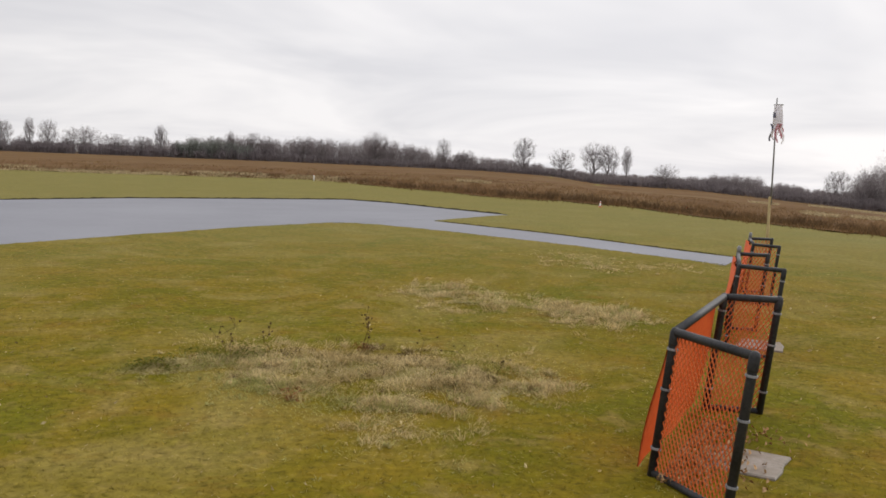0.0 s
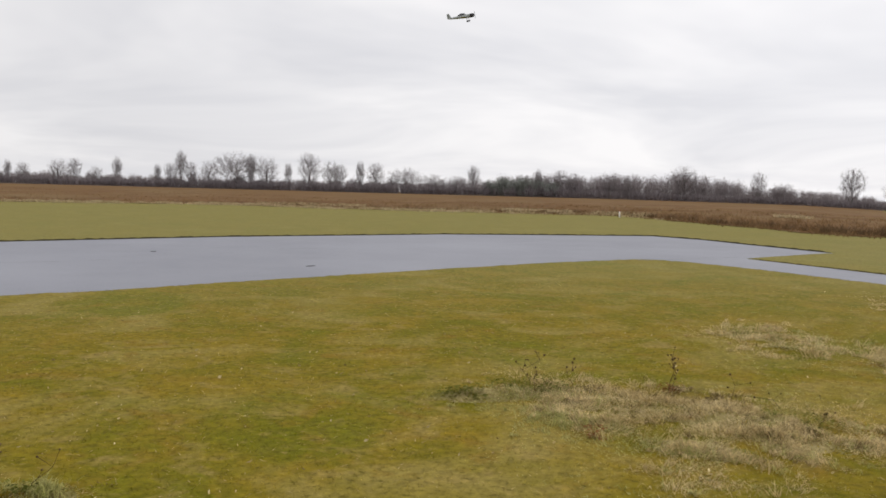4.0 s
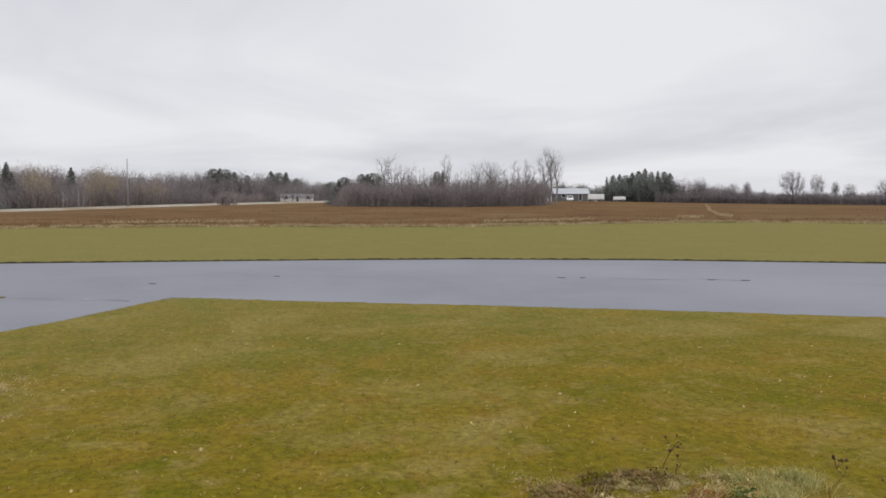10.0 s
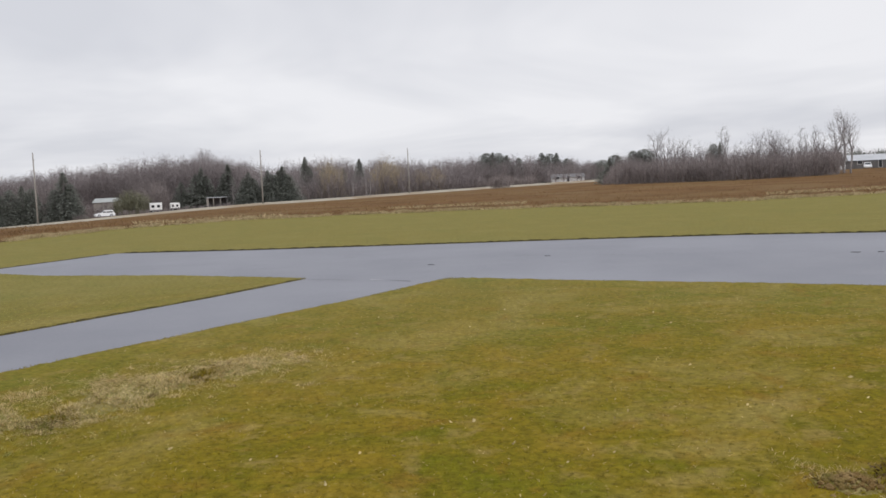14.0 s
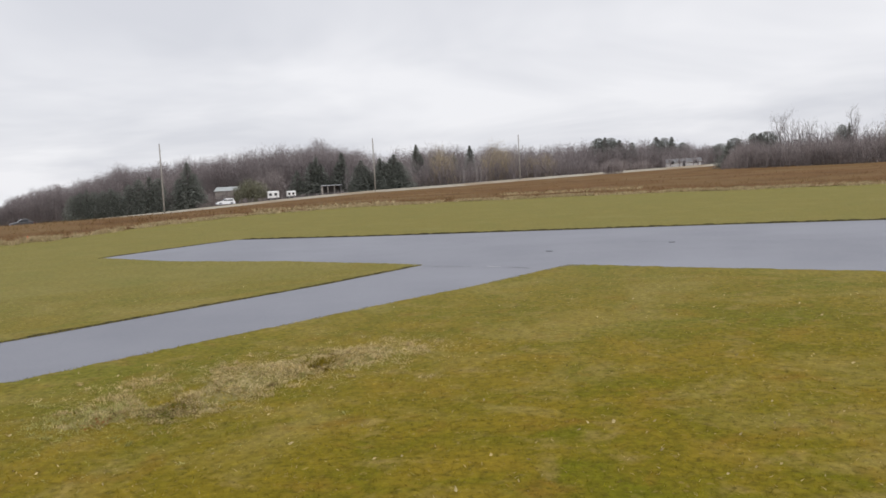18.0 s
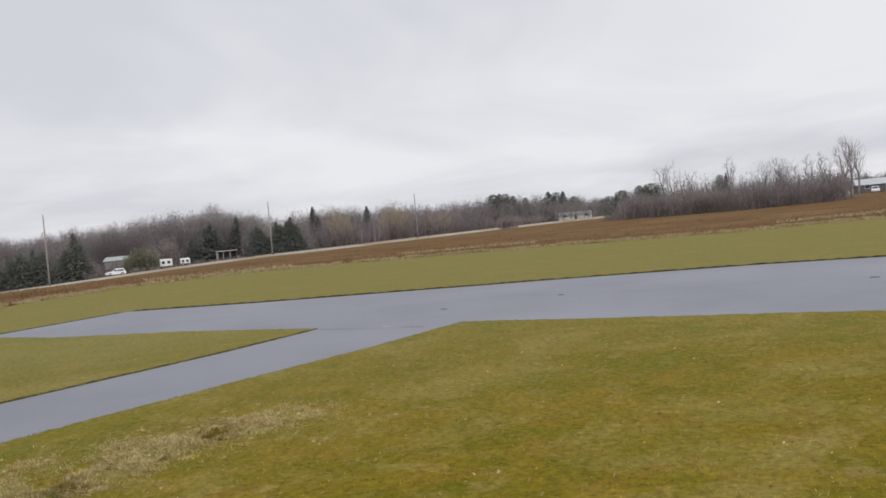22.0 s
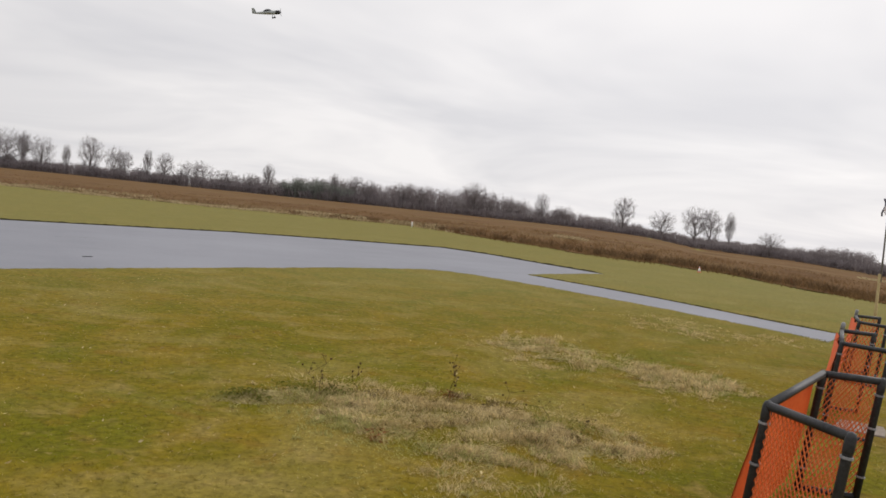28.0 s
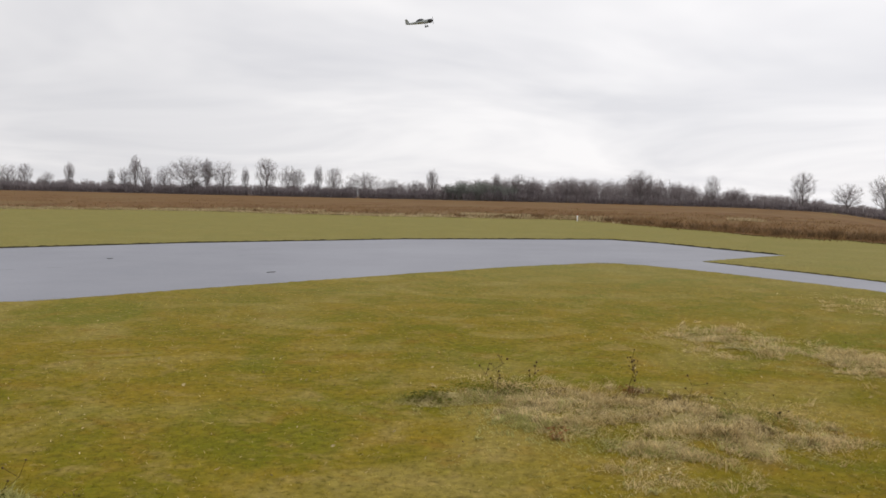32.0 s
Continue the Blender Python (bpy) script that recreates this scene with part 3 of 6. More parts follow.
for x0, x1, y0, y1, label in ((-3.3, 0.8, 5.3, 7.8, "uneven hump of matted dead grass in the lawn"), (-2.0, 1.9, 10.2, 11.6, "low hump of matted grass before the taxiway"), (-9.1, -5.5, -4.7, -2.0, "low hump of matted dead grass near the taxiway"), (-5.3, -3.3, 1.5, 3.9, "low hump of matted grass and bare earth")):
    gx, gy = np.meshgrid(np.arange(x0, x1, 0.045), np.arange(y0, y1, 0.045))
    r = np.random.default_rng(17)
    gz = hump_height(gx, gy) + r.normal(0, 0.0035, gx.shape) - 0.013
    flat_i = np.arange(gx.size).reshape(gx.shape)
    quads = np.stack([flat_i[:-1, :-1], flat_i[:-1, 1:], flat_i[1:, 1:], flat_i[1:, :-1]], -1).reshape(-1, 4)
    quads = quads[gz.ravel()[quads].max(1) > -0.006]
    used = np.unique(quads)
    renum = np.zeros(gx.size, int)
    renum[used] = np.arange(len(used))
    g = Geo()
    g.v = np.stack([gx.ravel(), gy.ravel(), gz.ravel()], 1)[used].tolist()
    g.f = renum[quads].tolist()
    tagged(part("grass_hump", g, MATTED, smooth=True), label, "grass hump", "", "stuff")

x, y = scatter(340000, -35, 135, 2.0, 17, 11, 1.2)
keep = ~inside(x, y, PAVED)
x, y = x[keep], y[keep]
stuff("grass", *blades(x, y, 0.022, 0.0065, 1.5, 12, hump_height(x, y) - 0.008), BLADE, "short yellow-green grass blades with brown tips", "grass")

# Longer blades hang over the cut edge of the turf.
r = np.random.default_rng(13)
ex, ey = [], []
for line in EDGES:
    for x, y, nx, ny in along(line, 0.0065):
        if math.hypot(x, y) < 26:
            o = r.normal(0, 0.025)
            ex.append(x + nx * o)
            ey.append(y + ny * o)
ex, ey = np.array(ex), np.array(ey)
stuff("edge_grass", *blades(ex, ey, 0.020, 0.010, 1.5, 14, np.full(len(ex), 0.014)), BLADE, "longer grass blades hanging over the asphalt edge", "grass")

x, y = scatter(16000, -35, 135, 2.2, 16, 15, 1.5)
keep = ~inside(x, y, PAVED)
x, y = x[keep], y[keep]
stuff("dead_blades", *blades(x, y, 0.012, 0.006, 2.6, 16), STRAW, "dead straw-coloured blades lying in the lawn", "grass")

x, y = scatter(950, -35, 135, 2.2, 12, 21, 1.2)
keep = ~inside(x, y, PAVED)
r = np.random.default_rng(22)
v, f = [], []
for a, b in zip(x[keep], y[keep]):
    s, t, tilt = r.uniform(0.007, 0.013) + 0.014 * r.uniform(0, 1) ** 3, r.uniform(0, 6.28), r.uniform(-0.6, 0.6)
    c, d, q = s * math.cos(t), s * math.sin(t), r.uniform(0.2, 0.42)
    k = len(v)
    v += [(a - c, b - d, 0.018), (a - d * q, b + c * q, 0.026 + tilt * s), (a + c, b + d, 0.024 + r.uniform(0, 0.8) * s), (a + d * q, b - c * q, 0.018 - tilt * s * 0.3)]
    f += [(k, k + 1, k + 2), (k, k + 2, k + 3)]
stuff("fallen_leaves", v, f, LEAF, "pale dry fallen leaves strewn over the grass", "leaves")

# Tufts of long dry grass that the mower leaves standing.
def patch(name, spots, n, height, width, mat, seed, label, spread=1.0, lean=1.5):
    r = np.random.default_rng(seed)
    s = np.array(spots)
    many = max(6, n // 26)
    pick = r.integers(0, len(spots), many)
    tx = s[pick, 0] + r.normal(0, 1, many) * s[pick, 2] * spread * 1.15
    ty = s[pick, 1] + r.normal(0, 1, many) * s[pick, 2] * spread
    size, tall, sweep = r.uniform(0.012, 0.05, many), r.uniform(0.3, 1.0, many) ** 1.4, r.uniform(0, 6.28, many)
    which = r.integers(0, many, n)
    x = tx[which] + r.normal(0, 1, n) * size[which]
    y = ty[which] + r.normal(0, 1, n) * size[which]
    bare = np.sin(x * 5.1 + 2 * np.sin(y * 4.3)) * np.sin(y * 5.7 + 2 * np.sin(x * 3.1)) + r.normal(0, 0.3, n) > 0.05
    x, y, which = x[bare], y[bare], which[bare]
    # The blades of a tuft are swept one way, and bend over halfway up.
    m = len(x)
    h = height * tall[which] * r.uniform(0.5, 1.2, m)
    a, t = sweep[which] + r.normal(0, 0.9, m), r.uniform(0, 6.28, m)
    ox, oy, z = width / 2 * np.cos(t), width / 2 * np.sin(t), hump_height(x, y) - 0.012
    bx, by = np.cos(a) * h * lean * 0.35, np.sin(a) * h * lean * 0.35
    mid, tip = z + 0.75 * h, z + h * r.uniform(0.45, 1.05, m)
    v = np.stack([np.stack([x - ox, y - oy, z], 1), np.stack([x + ox, y + oy, z], 1), np.stack([x + bx + ox, y + by + oy, mid], 1), np.stack([x + bx - ox, y + by - oy, mid], 1), np.stack([x + 2.6 * bx, y + 2.6 * by, tip], 1)], 1).reshape(-1, 3).tolist()
    k = np.arange(m)[:, None] * 5
    f = (k + np.array([[0, 1, 2, 3]])).tolist() + (k + np.array([[3, 2, 4]])).tolist()
    # Flattened strands lie criss-cross between the tufts.
    flat_n = int(n * 0.9)
    pick = r.integers(0, len(spots), flat_n)
    fx = s[pick, 0] + r.normal(0, 1, flat_n) * s[pick, 2] * spread * 1.25
    fy = s[pick, 1] + r.normal(0, 1, flat_n) * s[pick, 2] * spread * 1.1
    gap = np.sin(fx * 7.1 + 2 * np.sin(fy * 5.3)) * np.sin(fy * 6.7 + 2 * np.sin(fx * 4.1)) + r.normal(0, 0.35, flat_n) > 0.0
    fx, fy = fx[gap], fy[gap]
    v2, f2 = blades(fx, fy, 0.014 + 0.0 * fx, width * 1.4, 4.5, seed + 2, hump_height(fx, fy) - 0.004)
    k = len(v)
    return stuff(name, v + v2, f + [[a + k for a in q] for q in f2], mat, label, "dry grass")


patch("dry_grass", [(-2.2, 7.4, 0.22), (-1.6, 7.25, 0.28), (-1.3, 6.75, 0.3), (-0.9, 7.0, 0.25), (-0.8, 6.7, 0.3), (-0.45, 6.5, 0.25), (-0.3, 6.3, 0.22), (-1.9, 6.75, 0.2), (-1.5, 6.4, 0.18), (-0.55, 5.9, 0.2), (-0.68, 5.35, 0.17), (-0.2, 7.3, 0.2), (0.15, 6.75, 0.2)], 38000, 0.08, 0.0034, STRAW, 31, "long straw-coloured dead grass in an unmown patch", 1.0, 1.6)
patch("brown_thatch", [(-1.9, 7.0, 0.25), (-1.25, 7.55, 0.16), (-0.85, 7.3, 0.16), (-0.56, 6.1, 0.16), (-0.5, 6.8, 0.25), (-0.1, 6.85, 0.2), (-1.2, 6.7, 0.25)], 7000, 0.065, 0.005, THATCH, 45, "brown matted thatch under the dead grass", 1.0, 1.6)
patch("grey_grass", [(-2.15, 6.75, 0.2), (-1.95, 6.5, 0.22), (-1.7, 6.2, 0.22), (-0.95, 5.85, 0.25), (-0.65, 5.45, 0.2), (-0.3, 6.2, 0.2), (0.1, 7.0, 0.22), (-0.3, 7.0, 0.2)], 11000, 0.07, 0.0042, SILVER, 33, "tufts of grey-green grass in the unmown patch", 1.0, 1.5)
patch("dry_grass", [(-1.1, 10.9, 0.25), (-0.85, 11.4, 0.25), (-0.7, 10.6, 0.28), (-0.5, 9.9, 0.25), (-0.15, 10.6, 0.28), (0.45, 10.2, 0.22), (0.85, 10.2, 0.26), (0.85, 9.4, 0.25), (1.2, 9.9, 0.22)], 17000, 0.085, 0.0045, STRAW, 35, "low pale tufts of dead grass", 1.0, 1.5)
patch("brown_thatch", [(0.46, 9.5, 0.16), (0.6, 10.0, 0.25), (0.2, 11.3, 0.15), (-0.5, 10.7, 0.25)], 900, 0.03, 0.006, THATCH, 36, "brown thatch between the pale tufts", 1.0, 1.5)
patch("dry_grass", [(0.95, 15.9, 0.4), (1.3, 14.7, 0.4), (1.9, 14.5, 0.4), (2.5, 14.8, 0.35)], 7000, 0.07, 0.006, STRAW, 37, "faded dry grass beside the taxiway", 1.0, 1.5)
patch("dry_grass", [(-6.5, -3.4, 0.26), (-6.9, -3.2, 0.3), (-7.4, -3.4, 0.34), (-7.9, -3.0, 0.34), (-8.3, -2.6, 0.32), (-8.7, -2.2, 0.3), (-7.25, -4.3, 0.25), (-6.7, -4.1, 0.3), (-7.9, -3.7, 0.25)], 21000, 0.055, 0.0040, STRAW, 39, "dry tan grass on a low hump near the taxiway", 1.0, 1.5)
patch("brown_thatch", [(-6.3, -3.5, 0.14), (-6.8, -3.4, 0.22), (-8.35, -2.95, 0.15), (-7.5, -3.3, 0.3)], 2600, 0.035, 0.005, THATCH, 46, "brown matted thatch near the taxiway", 1.0, 1.5)
patch("grey_grass", [(-0.8, 11.0, 0.3), (0.0, 10.7, 0.3), (0.8, 10.3, 0.3), (1.3, 10.0, 0.25)], 5000, 0.06, 0.006, SILVER, 49, "grey-green grass among the pale tufts", 1.0, 1.5)
patch("grey_grass", [(-6.15, -4.1, 0.3), (-6.35, -4.5, 0.3), (-6.0, -3.7, 0.25), (-6.8, -3.9, 0.35), (-7.6, -3.3, 0.35)], 3500, 0.05, 0.0036, SILVER, 48, "grey-green tufts near the taxiway", 1.0, 1.5)
patch("dry_grass", [(-4.40, 2.24, 0.14), (-4.35, 2.54, 0.14), (-4.10, 2.94, 0.16), (-3.80, 3.19, 0.16), (-4.50, 3.14, 0.14), (-4.90, 1.84, 0.14), (-4.60, 2.84, 0.12)], 4200, 0.055, 0.0034, STRAW, 41, "dead grass around a bare earth hump", 1.0, 1.5)
patch("brown_thatch", [(-4.45, 2.09, 0.12), (-4.60, 2.54, 0.12), (-4.00, 2.89, 0.14), (-3.70, 3.24, 0.14)], 2600, 0.04, 0.0045, THATCH, 44, "brown thatch around the earth hump", 1.0, 1.5)
patch("grey_grass", [(-4.60, 3.09, 0.09), (-4.49, 3.30, 0.09), (-3.85, 3.41, 0.09), (-4.30, 3.03, 0.09)], 3000, 0.10, 0.0034, SILVER, 50, "silvery tufts of long grass round the earth hump", 1.0, 1.2)
patch("green_tuft", [(-4.15, 2.74, 0.08), (-3.80, 3.14, 0.12), (-4.30, 2.34, 0.1), (-7.9, -2.9, 0.10), (-6.5, -3.6, 0.1), (-4.80, 2.14, 0.1)], 2400, 0.06, 0.006, BLADE, 43, "fresher green grass tuft among dead grass", 1.0, 1.3)

# Pale old blades thin out into the mown lawn round the patches.
for spots, seed in (([(-1.2, 7.0, 0.8), (-0.3, 6.3, 0.8), (0.4, 7.2, 0.7), (-0.5, 5.2, 0.7)], 141), ([(-0.6, 10.6, 0.9), (0.9, 9.8, 0.9), (0.3, 8.6, 0.8), (1.8, 11.5, 1.2)], 143), ([(-7.0, -3.4, 0.9), (-8.2, -2.8, 0.8), (-6.2, -4.2, 0.8)], 145)):
    patch("faded_grass", spots, 9000, 0.03, 0.0045, SILVER, seed, "sparse faded grass blades round an unmown patch", 1.0, 1.5)

# Two low heaps of crumbled earth.
for k_, (cx, cy, n) in enumerate([(-4.63, 1.89, 330), (-4.73, 2.42, 260)]):
    g = Geo()
    r = np.random.default_rng(47 + k_)
    for _ in range(n):
        px, py, size = cx + r.normal(0, 0.07), cy + r.normal(0, 0.11), 0.004 + 0.020 * r.uniform(0, 1) ** 2.2
        pz = float(hump_height(px, py)) - 0.006
        g.loft([[(px + q * size * math.cos(a) * r.uniform(0.7, 1.3), py + q * size * math.sin(a) * r.uniform(0.7, 1.3), pz + h * size) for a in np.linspace(0, 2 * math.pi, 6, endpoint=False)] for q, h in ((0.9, -0.9), (1.0, 0.0), (0.45, 0.5))])
    tagged(part("dirt_mound", g, DIRT), "low crumbly hump of bare brown earth in the grass", "dirt mound", "", "stuff")


def clump(name, x, y, size, height, n, mat, seed, label, category, leaf=0.021):
    """A low plant of many small leaves on short stems."""
    r = np.random.default_rng(seed)
    v, f = [], []
    for _ in range(n):
        a, d, z = r.uniform(0, 6.28), size * r.uniform(0, 1) ** 0.6, height * r.uniform(0.05, 1) ** 1.2
        s, t, u = leaf * r.uniform(0.55, 1.4), r.uniform(0, 6.28), r.uniform(-1, 1)
        px, py = x + d * math.cos(a), y + d * math.sin(a) * 0.6
        z += float(hump_height(px, py)) - 0.01
        c, e = s * math.cos(t), s * math.sin(t)
        k = len(v)
        v += [(px - c, py - e, z), (px - e * 0.5, py + c * 0.5, z + s * u * 0.6), (px + c, py + e, z + s * u), (px + e * 0.5, py - c * 0.5, z + s * 0.3)]
        f += [(k, k + 1, k + 2), (k, k + 2, k + 3)]
    return tagged(part(name, Geo().add(v, f), mat), label, category, "", "stuff")


clump("weed_clump", -2.72, 6.5, 0.22, 0.05, 420, DARKLEAF, 51, "dark green-brown low weed clump in the grass", "weeds", 0.011)
clump("weed_clump", -2.48, 6.95, 0.20, 0.09, 420, DARKLEAF, 53, "dark low weeds beside the dry grass", "weeds", 0.011)
clump("weed_clump", -2.1, 7.0, 0.22, 0.10, 200, DARKLEAF, 54, "grey-green weeds among the dry grass", "weeds", 0.012)
clump("weed_clump", -1.85, 7.1, 0.14, 0.07, 120, SEED, 52, "dark withered weeds in the dry grass", "weeds", 0.010)
clump("weed_clump", -0.35, 7.05, 0.2, 0.07, 170, DARKLEAF, 55, "dark patch of low weeds in dry grass", "weeds", 0.011)
clump("weed_clump", -0.07, 6.9, 0.16, 0.10, 150, DARKLEAF, 57, "small dark weeds at the edge of the dry patch", "weeds", 0.011)
clump("weed_clump", -0.85, 7.35, 0.16, 0.04, 130, SEED, 56, "dark withered leaves in the dry grass", "weeds", 0.010)
clump("leaf_clump", -1.47, 5.9, 0.09, 0.10, 130, REDLEAF, 59, "small red-brown clump of withered leaves", "leaves", 0.011)
clump("leaf_clump", -1.25, 7.55, 0.12, 0.08, 110, REDLEAF, 58, "brown withered leaves round a weed stalk", "leaves", 0.011)
clump("leaf_clump", -0.66, 5.4, 0.13, 0.05, 60, LEAF, 61, "pale dead leaves caught in the grass", "leaves", 0.013)
clump("leaf_clump", -4.70, 2.14, 0.2, 0.06, 160, SEED, 63, "dark withered leaves on the earth hump", "leaves", 0.011)
clump("leaf_clump", -4.40, 2.09, 0.12, 0.03, 40, LEAF, 60, "pale pinkish dead leaves beside bare earth", "leaves", 0.014)
clump("leaf_clump", -4.25, 2.59, 0.14, 0.07, 130, REDLEAF, 65, "withered brown leaves in dead grass", "leaves", 0.011)
clump("weed_clump", -4.12, 2.79, 0.14, 0.08, 200, GREENLEAF, 66, "dark green low weeds beside the earth hump", "weeds", 0.014)
clump("weed_clump", -3.80, 3.29, 0.2, 0.07, 160, DARKLEAF, 67, "low dark weeds in the dead grass", "weeds", 0.013)
clump("leaf_clump", -4.50, 2.94, 0.2, 0.06, 30, LEAF, 64, "pale dead leaves beside the earth hump", "leaves", 0.010)
clump("leaf_clump", -5.96, -3.9, 0.16, 0.03, 45, REDLEAF, 68, "red-brown withered leaves near the taxiway", "leaves", 0.012)
# Dark leaves stand in for the shade along the hump's lower edge.
clump("weed_clump", -6.25, -3.47, 0.2, 0.05, 90, DARKLEAF, 69, "dark leaves for the shaded foot of the grass hump", "weeds", 0.012)
clump("leaf_clump", -7.0, -3.15, 0.25, 0.05, 60, LEAF, 62, "pale dead leaves on the grass hump", "leaves", 0.013)


def stalk(x, y, height, seed, heads=7, label="dry brown weed stalk with small dark seed heads"):
    """A dead branching stem with seed heads."""
    r = np.random.default_rng(seed)
    root = thing("weed_stalk", label, "weed", "dry weed stalks", at=pose(x, y, max(0.0, float(hump_height(x, y)) - 0.015)))
    bend = [(r.normal(0, 0.02) * k, r.normal(0, 0.02) * k, height * k / 4) for k in range(5)]
    bend[0] = (0, 0, -0.01)
    main = part("stem", Geo().tube(bend, [0.003, 0.0026, 0.0022, 0.0018, 0.0014], 5), SEED, root)
    tops = [(bend[-1], main)]
    for _ in range(heads - 1):
        k = r.uniform(0.45, 0.95)
        base = Vector(bend[int(k * 4)])
        end = base + Vector((r.normal(0, 0.03), r.normal(0, 0.03), r.uniform(0.03, 0.10)))
        tops.append((tuple(end), part("side_stem", Geo().tube([base, end], [0.0014, 0.001], 4), SEED, root)))
    for p, bearer in tops:
        s = r.uniform(0.006, 0.012) * (0.6 + height)
        head = Geo()
        head.loft([[(p[0] + q * s * math.cos(a), p[1] + q * s * math.sin(a), p[2] + z * s) for a in np.linspace(0, 2 * math.pi, 6, endpoint=False)] for q, z in ((0.3, -1.0), (1.0, -0.3), (0.9, 0.5), (0.3, 1.0))])
        part("seed_head", head, SEED, bearer)
    return root


for k, (x, y, h, n) in enumerate([(-1.27, 7.5, 0.40, 7), (-1.22, 7.45, 0.33, 6), (-2.32, 7.02, 0.31, 7), (-2.25, 6.95, 0.24, 6), (-2.0, 7.15, 0.22, 6), (-0.75, 7.3, 0.2, 3), (-0.1, 6.9, 0.16, 4), (-0.4, 7.1, 0.15, 3), (-4.75, 2.62, 0.24, 5), (-4.70, 2.66, 0.2, 4), (-4.09, 3.31, 0.27, 7), (-3.85, 3.39, 0.18, 3), (-4.52, 2.44, 0.16, 3)]):
    stalk(x, y, h, 70 + k, n)

# Dead stalks over the brown field, and the pale grass along its edge.
def drift(az, d):
    """Slow clumping over the field, from 0 to 1."""
    return 0.5 + 0.5 * np.sin(az * 2.1 + 2.2 * np.sin(d * 0.31)) * np.sin(d * 0.47 + az * 0.9 + 1.5 * np.sin(az * 0.7))


def on_field(az, d):
    x, y = -d * np.sin(np.radians(az)), d * np.cos(np.radians(az))
    return x, y, np.array([land(a, b) for a, b in zip(x, y)])


r = np.random.default_rng(81)
n = 52000
az = r.uniform(-55, 135, n)
rim_ = np.interp(az, FIELD_AZ, FIELD_R)
d = rim_ + 0.5 + 180 * r.uniform(0, 1, n) ** 1.9
x, y, z = on_field(az, d)
stuff("dead_weeds", *blades(x, y, 0.05 * np.clip((d - rim_) / 8, 0.2, 1) * (0.5 + drift(az, d)), 0.0042 * d, 5.0, 82, z), WEED, "dense brown dead weeds covering the field", "weeds")
n = 190000
az = r.uniform(-40, 130, n)
az = az[r.uniform(0, 1, n) < np.clip((50 - az) / 45, 0.5, 1)]
n = len(az)
d = np.interp(az, FIELD_AZ, FIELD_R) + np.where(az < 20, 0.0, 1.8) + r.normal(0.0, 0.7, n) + np.where(az < 35, 45, 85) * r.uniform(0, 1, n) ** 1.6
thick_ = r.uniform(0, 1, n) < 0.35 + 0.65 * drift(az, d)
az, d = az[thick_], d[thick_]
x, y, z = on_field(az, d)
stuff("weed_stems", *blades(x, y, 0.10 + 0.20 * drift(az * 1.7, d * 1.4), 0.0008 * d, 0.9, 83, z), STEM, "thin brown dead stems standing at the field edge", "weeds")
# Darker scrub in broken clumps along the edge of the mown grass.
n = 26000
az = r.uniform(-26, 40, n)
d = np.interp(az, FIELD_AZ, FIELD_R) + 0.6 + np.abs(r.normal(0, 1.6, n))
keep = r.uniform(0, 1, n) < np.clip((24 - az) / 22, 0.12, 1) * drift(az * 1.3 + 4, d * 2.0) ** 1.3
az, d = az[keep], d[keep]
x, y, z = on_field(az, d)
stuff("edge_scrub", *blades(x, y, 0.14 + 0.26 * drift(az * 2.3, d * 2.0), 0.0011 * d, 0.7, 85, z), DARKSTEM, "dark brown dead scrub at the edge of the mown grass", "weeds")
n = 110000
az = r.uniform(-20, 132, n)
d = np.interp(az, FIELD_AZ, FIELD_R) + r.normal(0.0, 0.5, n) + 0.5 * np.sin(az * 0.9) + 0.35 * np.sin(az * 3.3)
keep = r.uniform(0, 1, n) < np.clip((az - 8) / 40, 0.0, 0.9) * np.clip(0.6 + 0.35 * np.sin(az * 0.55) + 0.3 * np.sin(az * 1.9 + 2) + 0.25 * np.sin(az * 5.3), 0.05, 1)
az, d = az[keep], d[keep]
x, y, z = on_field(az, d)
stuff("verge_grass", *blades(x, y, 0.11 + 0.12 * drift(az * 2, d * 3), 0.0013 * d, 1.0, 84, z), PALE, "pale tan long grass at the edge of the field", "grass")

# Pale trampled streaks in the field.
v, f = [], []
for line, n, w in (([(58.9, 190), (58.7, 120), (58.2, 96), (57.4, 90)], 1100, 1.6), ([(59.0, 84), (60.6, 84)], 300, 0.7), ([(16.5, 60), (21.0, 62)], 700, 0.5), ([(11.5, 57), (15, 59)], 300, 0.4), ([(-14.4, 92), (-16.0, 96)], 500, 3.0), ([(-17.4, 53), (-19.3, 51)], 420, 1.4), ([(-17.8, 150), (-19.5, 165), (-21.4, 140), (-23, 130)], 4500, 12.0), ([(-20.2, 57), (-22.5, 56)], 520, 1.6), ([(2.0, 62), (4.0, 63)], 300, 0.5), ([(30, 68), (37, 72)], 400, 0.6), ([(104, 66), (113, 64)], 500, 0.8), ([(88, 70), (97, 72)], 420, 1.0), ([(66, 74), (73, 68)], 420, 0.9)):
    t_ = r.uniform(0, len(line) - 1.001, n)
    a_ = np.interp(t_, range(len(line)), [q[0] for q in line])
    d_ = np.interp(t_, range(len(line)), [q[1] for q in line]) + r.normal(0, w, n)
    x, y, z = on_field(a_, d_)
    p, q = blades(x, y, 0.26, np.maximum(0.16, 0.0022 * d_), 1.2, 86 + n, z)
    k = len(v)
    v, f = v + p, f + [[a + k for a in c] for c in q]
stuff("pale_straw", v, f, PALE, "pale trampled straw in streaks across the brown field", "straw")

